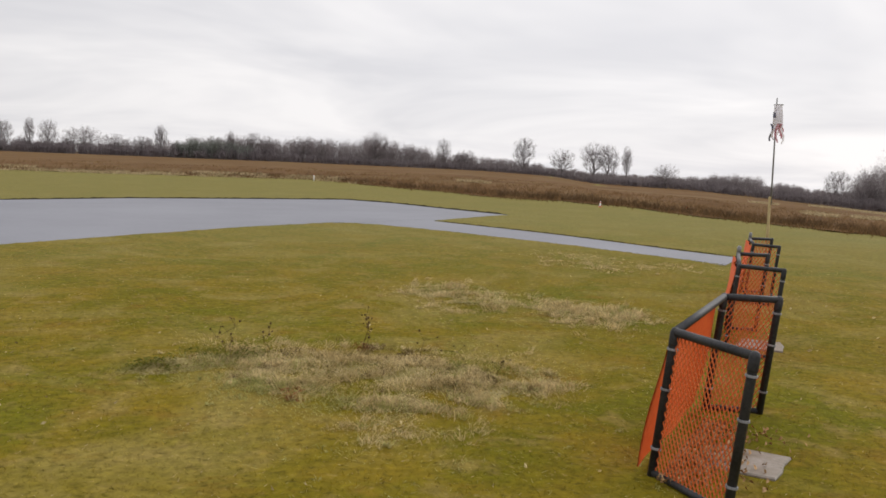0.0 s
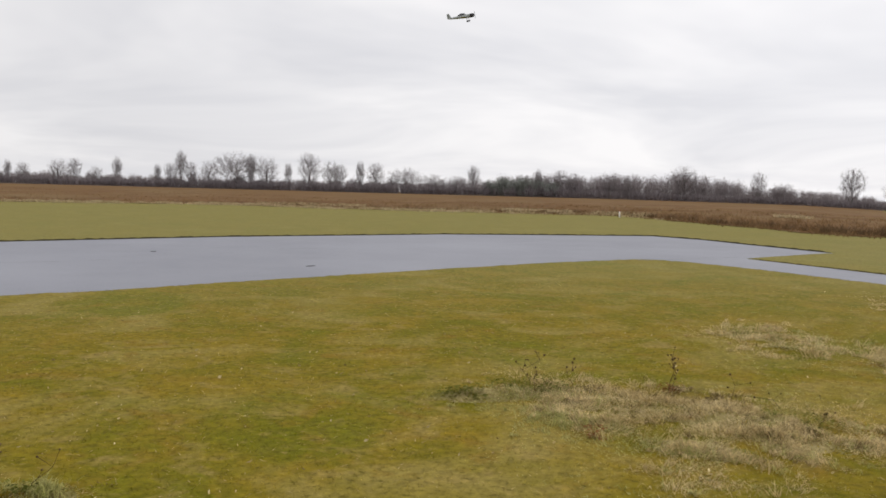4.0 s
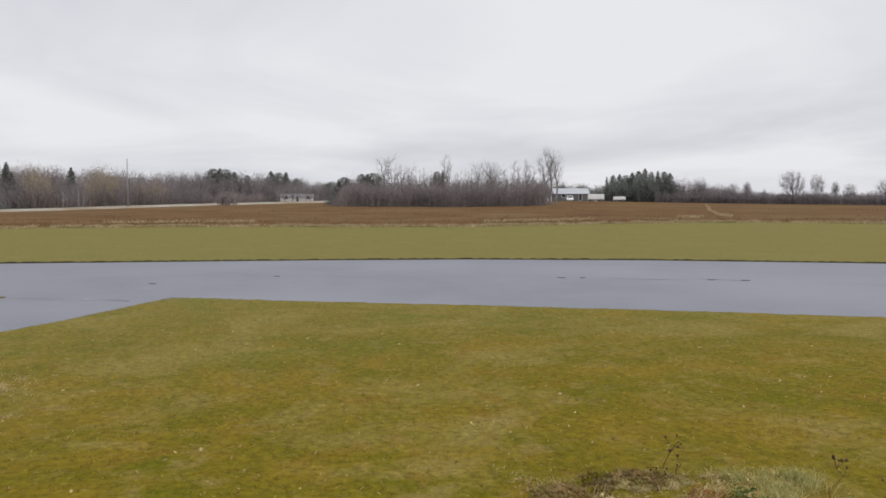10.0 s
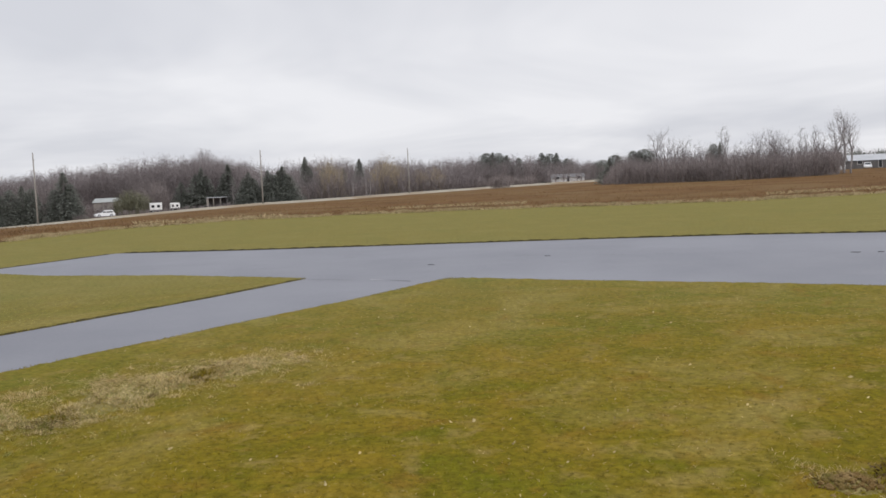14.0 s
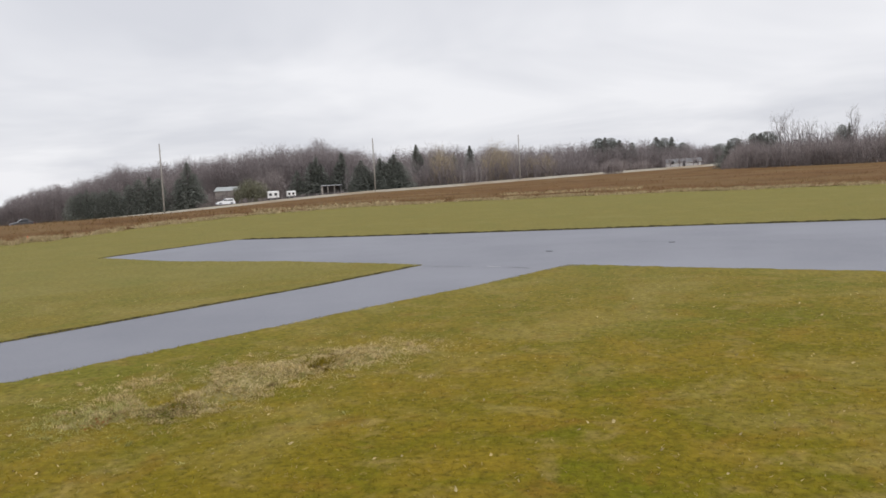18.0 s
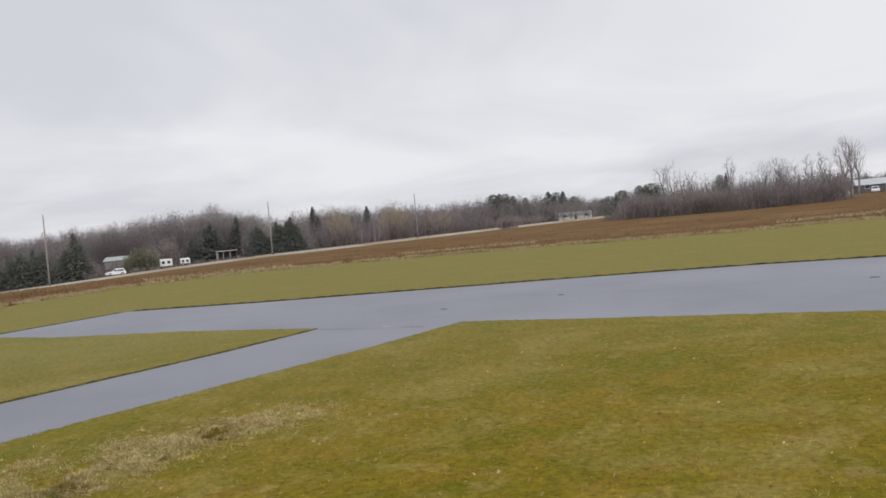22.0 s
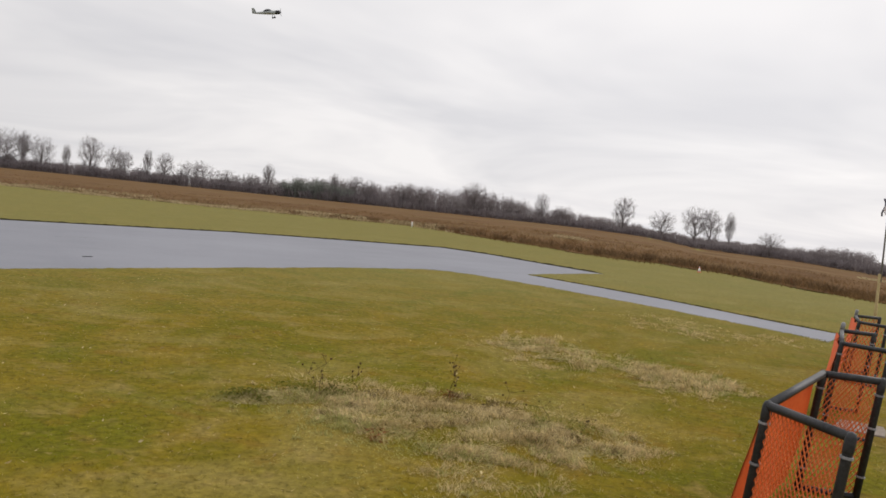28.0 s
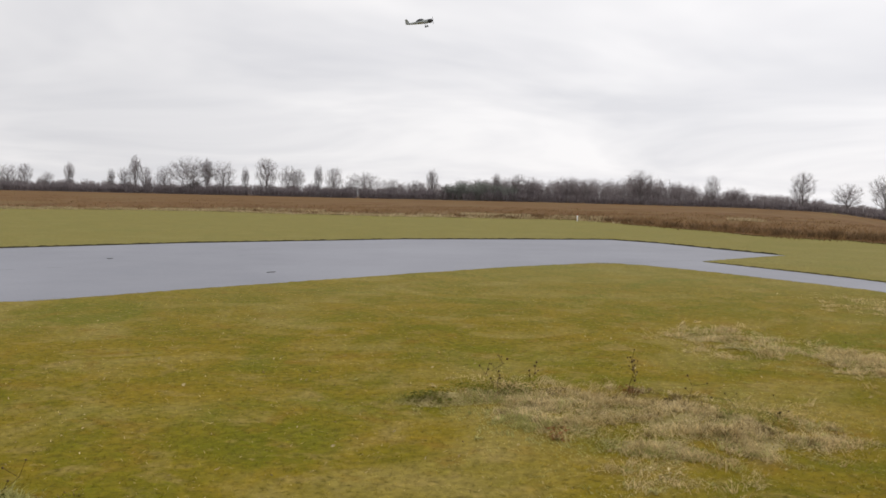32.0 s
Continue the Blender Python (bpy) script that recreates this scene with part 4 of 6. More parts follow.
# Small tar patches and a seam on the asphalt.
r = np.random.default_rng(91)
for (x, y), s in zip([(-16.35, 10.85), (-9.94, 15.2), (-15.06, 16.15), (-17.97, 7.27), (-17.87, 7.73), (-16.65, 10.2), (-19.95, 1.15), (-18.8, -1.45)], [0.2, 0.2, 0.17, 0.16, 0.13, 0.17, 0.14, 0.15]):
    g = Geo()
    ring = [(s * 0.2 * math.cos(a) * (1 + r.normal(0, 0.2)), s * 0.45 * math.sin(a) * (1 + r.normal(0, 0.2))) for a in np.linspace(0, 2 * math.pi, 12, endpoint=False)]
    g.loft([[(p * 1.05, q * 1.05, 0.0) for p, q in ring], [(p, q, 0.012) for p, q in ring]])
    ob = tagged(part("tar_patch", g, FADEDTAR if y < 1.3 else CRACK), "small dark tar patch on the asphalt", "tar patch", "tar patches")
    ob.matrix_world = pose(x, y, 0.006, 0, 0, -28 + r.normal(0, 12))
def seam(line, half, mat, label):
    """A wavering strip of filler along a crack."""
    g = Geo()
    rows = [((x + nx * (w + e), y + ny * (w + e)), (x + nx * (w - e), y + ny * (w - e))) for x, y, nx, ny in along(line, 0.14) for w, e in [(r.normal(0, 0.015), half * r.uniform(0.4, 1.2))]]
    for (a, b), (c, e) in zip(rows, rows[1:]):
        g.add([(*a, 0.011), (*c, 0.011), (*e, 0.011), (*b, 0.011)], [(0, 1, 2, 3)])
    tagged(part("tar_seam", g, mat), label, "tar seam", "tar seams")


for line in ([(-15.9, -2.0), (-15.7, -1.7), (-15.5, -1.4)], [(-17.5, 8.2), (-17.1, 9.0), (-16.7, 9.8)], [(-16.9, 10.0), (-16.5, 10.6), (-16.2, 11.0)]):
    seam(line, 0.022, CRACK, "thin dark crack sealed with tar in the asphalt")
for line in ([(-20.4, 0.4), (-20.1, 1.2)], [(-15.45, 12.1), (-15.0, 12.6), (-14.5, 13.2)], [(-14.4, 13.6), (-14.0, 14.1)], [(-19.65, 2.3), (-19.5, 3.1)], [(-19.46, 3.5), (-19.3, 4.1)], [(-21.8, -3.85), (-21.55, -3.4)], [(-16.6, -3.7), (-16.3, -3.0), (-16.1, -2.5)], [(-3.9, 21.7), (-3.1, 22.9), (-2.4, 23.6)], [(-13.2, 18.6), (-12.5, 19.8)]):
    seam(line, 0.018, FADEDTAR, "faint weathered joint in the asphalt")
seam([(-16.18, -2.45), (-16.0, -2.15), (-15.88, -1.95)], 0.035, PALEFILL, "pale filler in a crack at the taxiway joint")


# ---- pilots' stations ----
LEAN = 0.1  # station shear fitted to the camera's view, where the lens tilts the posts


def diamonds(a, b, z0, z1, pitch=0.05, w=0.0031):
    """Crossing strands of a diamond net between two uprights."""
    g = Geo()
    a, b = Vector((*a, 0)), Vector((*b, 0))
    wide, way = (b - a).length, (b - a).normalized()
    high = z1 - z0
    side = Vector((-way.y, way.x, 0)) * w
    for slope in (1, -1):
        k = -high
        while k < wide + high:
            u0, u1 = (k, k + high * 0.62) if slope > 0 else (k + high * 0.62, k)
            lo, hi = 0.0, 1.0
            du = u1 - u0
            for lim, sign in ((0, 1), (wide, -1)):
                if abs(du) > 1e-6:
                    s = (lim - u0) / du
                    if (du > 0) == (sign > 0):
                        lo = max(lo, s)
                    else:
                        hi = min(hi, s)
            if hi - lo > 0.03:
                p, q = a + way * (u0 + du * lo) + Vector((0, 0, z0 + high * lo)), a + way * (u0 + du * hi) + Vector((0, 0, z0 + high * hi))
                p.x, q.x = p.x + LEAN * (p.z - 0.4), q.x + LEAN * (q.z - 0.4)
                off = Vector((0, 0, w * 1.6))
                g.add([p - side - off, q - side - off, q + side + off, p + side + off, p - side + off, q - side + off], [(0, 1, 2, 3), (4, 5, 1, 0), (4, 3, 2, 5)])
            k += pitch
    return g


def station(near_front, far_front, near_rear, far_rear, height, label, pitch, R=0.0245):
    cx, cy = near_front

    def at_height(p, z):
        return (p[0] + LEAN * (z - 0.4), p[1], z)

    root = thing("pilot_station", label, "fence", "pilot stations", at=pose(cx, cy, 0))
    rel = [(p[0] - cx, p[1] - cy) for p in (near_front, far_front, near_rear, far_rear)]
    nf, ff, nr, fr_ = rel
    for p in rel:
        post = part("post", Geo().tube([at_height(p, -0.03), at_height(p, height - 0.03), at_height(p, height)], [R, R, R], 12), BLACKPIPE, root, smooth=True)
        part("elbow", Geo().tube([at_height(p, height - 0.075), at_height(p, height - 0.065), at_height(p, height), at_height(p, height + R * 0.75), at_height(p, height + R * 1.08)], [R, R * 1.13, R * 1.13, R * 0.85, R * 0.35], 12), BLACKPIPE, post, smooth=True)
        for z in (0.15, 0.48, height - 0.1):
            part("tie", Geo().tube([at_height(p, z), at_height(p, z + 0.012)], [R * 1.25, R * 1.25], 10), TIE, post, "grey plastic cable tie")
    if R < 0.022:
        part("cap", Geo().tube([at_height(ff, height + 0.01), at_height(ff, height + 0.07), at_height(ff, height + 0.085)], [R * 1.1, R * 1.1, R * 0.7], 10), TIE, root, "pale grey plastic cap", True)
    for a, b in ((nf, ff), (nf, nr), (ff, fr_)):
        part("rail", Geo().tube([at_height(a, height), at_height(b, height)], [R, R], 12), BLACKPIPE, root, smooth=True)
    for a, b in ((nf, nr), (ff, fr_)):
        part("foot_rail", Geo().tube([at_height(a, 0.02), at_height(b, 0.02)], [R * 0.8, R * 0.8], 10), BLACKPIPE, root, smooth=True)
        part("net", diamonds(a, b, 0.03, height - 0.02, pitch), NET, root, "orange plastic diamond netting")
    # The orange sheet hangs on the runway side of the front posts and bellies out a little below.
    way = Vector((ff[0] - nf[0], ff[1] - nf[1], 0)).normalized()
    outw = Vector((-way.y, way.x, 0))
    length = math.hypot(ff[0] - nf[0], ff[1] - nf[1])
    g, rows = Geo(), 9
    for face in (0.0, 0.005):
        for i in range(rows):
            for j in range(12):
                s, t = i / (rows - 1), j / 11
                belly = 0.03 + 0.05 * (1 - t) + 0.012 * math.sin(9 * s + 5 * t)
                p = Vector((nf[0], nf[1], 0)) + way * (length * s) + outw * (belly + face)
                zz = 0.03 + (height - 0.05) * t
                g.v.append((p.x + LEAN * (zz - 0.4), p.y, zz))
    for base in (0, rows * 12):
        g.f += [(base + i * 12 + j, base + (i + 1) * 12 + j, base + (i + 1) * 12 + j + 1, base + i * 12 + j + 1) for i in range(rows - 1) for j in range(11)]
    part("sheet", g, ORANGE, root, "bright orange plastic sheet", smooth=True)
    return root


station((0.85, 4.88), (1.42, 6.27), (1.13, 4.36), (1.78, 6.24), 0.80, "black pipe pilot station with orange sheet and netting", 0.032)
station((2.00, 8.25), (2.27, 9.40), (2.33, 8.02), (2.56, 9.36), 0.80, "black pipe pilot station with faded orange sheet", 0.036, 0.020)
station((2.93, 11.33), (3.12, 12.25), (3.18, 11.10), (3.42, 12.28), 0.74, "low black pipe pilot station near the windsock pole", 0.045, 0.019)

for k, (x, y, sx, sy, a) in enumerate([(1.37, 5.2, 0.46, 0.42, -25), (2.38, 8.62, 0.42, 0.42, -20), (3.2, 11.6, 0.42, 0.42, -14)]):
    r = np.random.default_rng(300 + k)
    g = Geo()
    ring = []
    for cx_, cy_ in ((-1, -1), (1, -1), (1, 1), (-1, 1)):
        for t in (0, 0.33, 0.66):
            nx_, ny_ = [(1, 0), (0, 1), (-1, 0), (0, -1)][((cx_, cy_) == (1, -1)) + 2 * ((cx_, cy_) == (1, 1)) + 3 * ((cx_, cy_) == (-1, 1))]
            ring.append(((cx_ + nx_ * 2 * t) * sx / 2 + r.normal(0, 0.012), (cy_ + ny_ * 2 * t) * sy / 2 + r.normal(0, 0.012)))
    g.loft([[(p, q, -0.02) for p, q in ring], [(p, q, 0.010) for p, q in ring], [(p * 0.96, q * 0.96, 0.017) for p, q in ring]])
    ob = tagged(part("concrete_pad", g, CONCRETE), "weathered grey concrete pad set in the grass", "concrete pad", "concrete pads")
    ob.matrix_world = pose(x, y, 0, 0, 0, a)

# Dead leaves that lie against the nets.
r = np.random.default_rng(311)
ahead, inward = r.uniform(-0.15, 1.15, 950), 0.02 + np.abs(r.normal(0, 0.19, 950))
x, y = 0.85 + 0.38 * ahead + 0.925 * inward, 4.88 + 0.925 * ahead - 0.38 * inward
v, f = [], []
r = np.random.default_rng(313)
for a, b in zip(x, y):
    s, t = r.uniform(0.008, 0.02), r.uniform(0, 6.28)
    c, d = s * math.cos(t), s * math.sin(t)
    k = len(v)
    v += [(a - c, b - d, 0.022), (a - d * 0.6, b + c * 0.6, 0.047), (a + c, b + d, 0.037), (a + d * 0.6, b - c * 0.6, 0.027)]
    f += [(k, k + 1, k + 2), (k, k + 2, k + 3)]
stuff("drifted_leaves", v, f, BROWNLEAF, "brown dead leaves drifted inside the pilot station", "leaves")

sock = thing("windsock", "tattered white windsock hanging limp on a thin pole", "windsock", at=pose(3.78, 13.7, 0))
part("lower_pole", Geo().tube([(0, 0, -0.05), (0.005, 0, 0.7), (0, 0, 1.27)], [0.028, 0.025, 0.022], 10), TANPOLE, sock, "tan bamboo lower pole", True)
part("upper_pole", Geo().tube([(0.02, 0, 1.15), (0.012, 0, 1.9), (0.0, 0, 2.74)], [0.014, 0.012, 0.009], 8), GREYPOLE, sock, "thin grey rod", True)
part("hoop", Geo().tube([(0.066 * math.cos(a) + 0.03, 0.066 * math.sin(a), 2.64) for a in np.linspace(0, 6.28, 17)], [0.006] * 17, 6), GREYPOLE, sock, smooth=True)
g = Geo()
for rad, z in ((0.050, 2.64), (0.062, 2.5), (0.07, 2.38), (0.074, 2.33)):
    for k in range(18):
        a = k / 18 * 2 * math.pi
        q = rad * (1 + 0.14 * math.sin(5 * a + z * 9))
        g.v.append((0.03 + q * math.cos(a), q * math.sin(a) * 0.8, z + (0.02 * math.sin(7 * a) if z < 2.36 else 0)))
g.f = [(18 * j + k, 18 * j + (k + 1) % 18, 18 * j + 18 + (k + 1) % 18, 18 * j + 18 + k) for j in range(3) for k in range(18)]
part("sleeve", g, WHITECLOTH, sock, "white cloth sleeve", True)
part("patch", Geo().add([(-0.052, -0.048, 2.53), (-0.02, -0.070, 2.51), (-0.022, -0.074, 2.44), (-0.056, -0.052, 2.45)], [(0, 1, 2, 3)]), BLUECLOTH, sock, "dark blue cloth patch")
for k, (a, drop, mat) in enumerate([(3.2, 0.26, BLUECLOTH), (3.9, 0.24, WHITECLOTH), (4.5, 0.28, REDCLOTH), (5.2, 0.22, REDCLOTH), (5.9, 0.3, WHITECLOTH), (0.4, 0.18, REDCLOTH), (1.2, 0.22, WHITECLOTH)]):
    g = Geo()
    for j in range(6):
        z = 2.36 - drop * j / 5
        x, y = 0.03 + 0.08 * math.cos(a) + 0.02 * math.sin(j * 1.1 + k), 0.065 * math.sin(a) + 0.015 * math.cos(j * 1.4 + k)
        w = 0.022 * (1 - 0.4 * j / 5)
        g.v += [(x - w, y, z), (x + w, y + 0.01, z)]
    g.f = [(2 * j, 2 * j + 1, 2 * j + 3, 2 * j + 2) for j in range(5)]
    part("strip", g, mat, sock, "", True)

# Markers at the edge of the mown grass.
post_ = thing("marker_post", "small white marker post at the field edge", "marker post", at=pose(-12.7, 53.2, 0))
part("shaft", Geo().tube([(0, 0, -0.05), (0, 0, 0.2), (0, 0, 0.34), (0, 0, 0.37)], [0.05, 0.046, 0.04, 0.03], 12), WHITEPAINT, post_, smooth=True)
part("band", Geo().tube([(0, 0, 0.36), (0, 0, 0.41)], [0.035, 0.02], 10), CONERED, post_, "faded orange tip")
for x, y, lab in ((3.15, 34.4, "white and orange marker cone in short grass"), (6.85, 36.4, "small orange marker cone among dead weeds"), (-32.0, -23.5, "small orange marker cone by the field edge")):
    cone = thing("marker_cone", lab, "marker cone", "marker cones", at=pose(x, y, land(x, y)))
    part("base", Geo().box(0, 0, 0, 0.14, 0.14, 0.02, 0.006), CONERED, cone)
    part("body", Geo().tube([(0, 0, 0.015), (0, 0, 0.11), (0, 0, 0.22)], [0.055, 0.038, 0.015], 12), WHITEPAINT if x < 5 and x > 0 else CONERED, cone, smooth=True)
    part("cap", Geo().tube([(0, 0, 0.16), (0, 0, 0.20)], [0.031, 0.022], 12), CONERED, cone, "orange band")


# ---- trees ----
def bare_tree(seed, height=10.0, wide=0.32, base=0.2, nodes=330, twigs=8, flare=0.12, bark=None):
    """A leafless tree: a trunk, limbs that fork outwards through a rounded crown, and a haze of fine twigs."""
    r = np.random.default_rng(seed)
    wood, fine = Geo(), Geo()
    mid_z, half_z, half_x = height * (base + 1) / 2, height * (1 - base) / 2, height * wide
    goal = []
    while len(goal) < nodes:
        d = r.normal(0, 1, 3)
        d *= r.uniform(0, 1) ** 0.42 / np.linalg.norm(d)
        taper = 1.0 + flare * d[2]
        goal.append(Vector((d[0] * half_x * taper, d[1] * half_x * taper, mid_z + d[2] * half_z)))
    foot = Vector((0, 0, height * base * 0.8))
    goal.sort(key=lambda q: (q - foot).length)
    spot = [Vector((0, 0, -0.3))] + [Vector((r.normal(0, 0.006) * height * k, r.normal(0, 0.006) * height * k, height * (base * 0.8 + 0.5 - base * 0.4) * k / 5)) for k in range(1, 6)]
    above = [-1, 0, 1, 2, 3, 4]
    path_ = [p.z for p in spot]
    for q in goal:
        cost = [(q - p).length + 0.6 * w + 1.3 * max(0.0, p.z - q.z + 0.04 * height) for p, w in zip(spot, path_)]
        k = cost.index(min(cost))
        p = spot[k]
        bow = p.lerp(q, 0.5) + Vector((r.normal(0, 0.03), r.normal(0, 0.03), -0.03)) * (q - p).length
        path_ += [path_[k] + (q - p).length / 2, path_[k] + (q - p).length]
        spot += [bow, q]
        above += [k, len(spot) - 2]
    load = [1.0] * len(spot)
    for k in range(len(spot) - 1, 0, -1):
        load[above[k]] += load[k]
    stout = 0.016 if bark else 0.024
    rad = [max(0.0013, stout * (w / load[0]) ** 0.55) * height for w in load]
    for k in range(1, len(spot)):
        a = above[k]
        wood.tube([spot[a], spot[k]], [min(rad[a], rad[k] * 1.3), rad[k]], 6 if k < 6 else 3, False)
        if k < 6:
            continue
        way = (spot[k] - spot[a]).normalized()
        out_ = (spot[k] - Vector((0, 0, mid_z * 0.7))).normalized()
        for _ in range(twigs):
            u = spot[a].lerp(spot[k], r.uniform(0.1, 1))
            w3 = (way * 0.5 + out_ * 0.5 + Vector((r.normal(0, 0.6), r.normal(0, 0.6), r.normal(0.1, 0.5)))).normalized()
            u = u + Vector((r.normal(), r.normal(), r.normal())) * height * 0.02
            e = u + w3 * height * r.uniform(0.04, 0.10)
            off = Vector((r.normal(), r.normal(), r.normal())).cross(w3).normalized() * height * 0.0010
            fine.add([u - off, u + off, e], [(0, 1, 2)])
    return wood.mesh("trunk", bark or BARK), fine.mesh("crown", TWIG)


def conifer(seed, height=10.0, wide=0.2, round_=0.8, sprays=640):
    """A conifer of whorled, drooping sprays with a pointed top; round_ below 0.5 gives a blunt, bushy outline."""
    r = np.random.default_rng(seed)
    wood, fine = Geo(), Geo()
    wood.tube([(0, 0, -0.3), (0, 0, height * 0.5), (0, 0, height * 0.97)], [height * 0.018, height * 0.012, height * 0.003], 6)
    for k in range(sprays):
        s = r.uniform(0, 1) ** 1.25
        z = height * (0.02 + 0.96 * s)
        reach = (height * wide * (1 - s) ** round_ + 0.10) * r.uniform(0.45, 1.08)
        a = r.uniform(0, 6.28)
        tip = Vector((reach * math.cos(a), reach * math.sin(a), z - reach * r.uniform(0.05, 0.4)))
        start = Vector((0, 0, z + reach * 0.1)).lerp(tip, r.uniform(0.1, 0.4))
        across = Vector((-math.sin(a), math.cos(a), 0))
        for j in range(7):
            q = start.lerp(tip, (j + r.uniform(0, 1)) / 7)
            side = (j % 2 * 2 - 1) * r.uniform(0.4, 1.0)
            e = q + (across * side * 0.035 + Vector((math.cos(a), math.sin(a), 0)) * 0.025 + Vector((0, 0, r.normal(-0.008, 0.012)))) * height * (1.15 - s)
            off = Vector((r.normal(), r.normal(), 1.4 * r.normal())).normalized() * height * 0.0125
            fine.add([q - off, q + off, e], [(0, 1, 2)])
    return wood.mesh("trunk", BARK), fine.mesh("crown", NEEDLE)


BARE = [bare_tree(401, 10, 0.31, 0.24), bare_tree(402, 10, 0.34, 0.26), bare_tree(403, 10, 0.24, 0.28), bare_tree(404, 10, 0.36, 0.24), bare_tree(405, 10, 0.42, 0.20, 440), bare_tree(406, 10, 0.10, 0.20, 46, 5, 0.75, PALEBARK), bare_tree(407, 10, 0.15, 0.15, 70, 5, 0.6, PALEBARK), bare_tree(408, 10, 0.17, 0.34, 74, 3, 0.7, PALEBARK), bare_tree(409, 10, 0.05, 0.5, 16, 3, 0.2, PALEBARK)]
FIRS = [conifer(411, 10, 0.20), conifer(412, 10, 0.26), conifer(413, 10, 0.16), conifer(414, 10, 0.30, 0.42, 1300), conifer(415, 10, 0.36, 0.34, 1500)]


def plant(name, meshes, az, r, height, wide, label, category, group, turn):
    x, y, z = on_land(az, r)
    root = thing(name, label, category, group)
    part("trunk", meshes[0], None, root)
    part("crown", meshes[1], None, root)
    s = height / 10
    root.matrix_world = pose(x, y, z - 0.1, 0, 0, turn) @ Matrix.Diagonal((s * wide, s * wide, s, 1))
    return root


# Single trees standing above the far hedgerow: bearing, top in degrees above the eye, width in degrees, kind.
HEDGE_TREES = [
    (59.4, 1.50, 1.0, 1), (57.4, 1.10, 0.9, 0), (56.5, 1.2, 0.7, 2), (53.9, 1.85, 1.5, 0), (52.5, 1.65, 0.8, 1), (51.5, 1.2, 0.6, 2), (50.7, 1.05, 0.8, 0), (48.8, 1.3, 1.0, 3), (47.9, 1.38, 0.9, 0), (46.7, 0.92, 0.8, 3), (45.45, 1.5, 0.8, 2),
    (43.1, 1.15, 0.6, 2), (42.3, 1.28, 0.8, 1), (41.7, 2.02, 1.0, 2), (41.1, 1.33, 0.8, 0), (40.0, 1.43, 1.0, 3), (38.3, 2.0, 2.3, 4), (37.4, 1.9, 0.9, 2),
    (36.4, 1.78, 1.3, 3), (35.05, 1.42, 0.6, 2), (33.7, 2.06, 1.5, 0), (32.3, 1.58, 1.2, 1), (31.7, 1.37, 0.9, 0), (30.4, 1.62, 0.8, 2), (29.4, 1.52, 1.2, 0), (28.4, 0.6, 1.0, 3), (27.5, 1.25, 1.7, 4), (25.6, 0.85, 1.7, 3), (24.1, 0.78, 1.2, 1), (23.0, 1.48, 1.0, 2), (18.75, 1.3, 0.6, 2), (17.4, 1.25, 1.3, 0), (16.5, 1.1, 1.0, 1),
]
EAST_TREES = [(14.2, 1.15, 1.2, 3), (13.0, 1.0, 1.0, 0), (9.5, 1.62, 1.5, 1), (5.1, 1.28, 1.0, 0), (3.7, 0.6, 1.4, 3), (-0.15, 1.55, 1.5, 0), (-2.65, 0.88, 1.5, 3), (-4.65, 1.38, 1.6, 1), (-5.6, 1.26, 1.5, 0), (-6.75, 1.17, 0.9, 2), (-9.2, 0.12, 1.4, 3), (-19.25, 0.08, 1.6, 0)]
for k, (az, el, w, kind) in enumerate(HEDGE_TREES + EAST_TREES):
    R_ = 250.0 if az > -8 else 232.0
    ground_z = on_land(az, R_)[2]
    h = 1.7 + R_ * math.tan(radians(el)) - ground_z
    plant("bare_tree", BARE[kind], az, R_, h, max(0.6, radians(w) * R_ / (h * 0.60)), "leafless grey tree standing above the far hedgerow", "tree", "hedgerow trees", 47 * k)
THICKET = [(79.6, 3.2, 7), (79.1, 3.35, 6), (78.5, 2.5, 7), (77.95, 2.7, 7), (77.1, 2.15, 6), (75.6, 3.25, 5), (75.4, 2.6, 8), (74.7, 2.2, 6), (74.2, 2.3, 7), (73.5, 2.9, 7), (72.6, 3.0, 7), (72.0, 2.5, 6), (71.0, 2.85, 5), (70.25, 2.9, 5), (69.85, 2.5, 5), (69.0, 3.8, 6), (68.7, 3.9, 7), (68.35, 3.3, 7), (81.0, 1.8, 6), (76.5, 1.9, 8), (73.9, 1.8, 8), (72.9, 1.7, 8), (71.6, 1.7, 8), (70.8, 1.8, 8), (69.4, 1.6, 8), (69.1, 1.5, 8)]
for k, (az, el, kind) in enumerate(THICKET):
    R_ = 163.0 + 5 * math.sin(k * 2.1)
    h = 1.7 + R_ * math.tan(radians(el)) - on_land(az, R_)[2]
    plant("bare_tree", BARE[kind], az, R_, h, 1.0, "slender leafless tree in the roadside thicket", "tree", "thicket trees", 61 * k)
for k, (az, el) in enumerate([(98.45, 1.5), (98.2, 1.3), (99.35, 1.4), (107.0, 1.2)]):
    R_ = 226.0 if az < 103 else 216.0
    h = 1.7 + R_ * math.tan(radians(el)) - on_land(az, R_)[2]
    plant("birch", BARE[8], az, R_, h, 0.9, "pale-trunked leafless birch beside the road", "tree", "roadside birches", 71 * k)
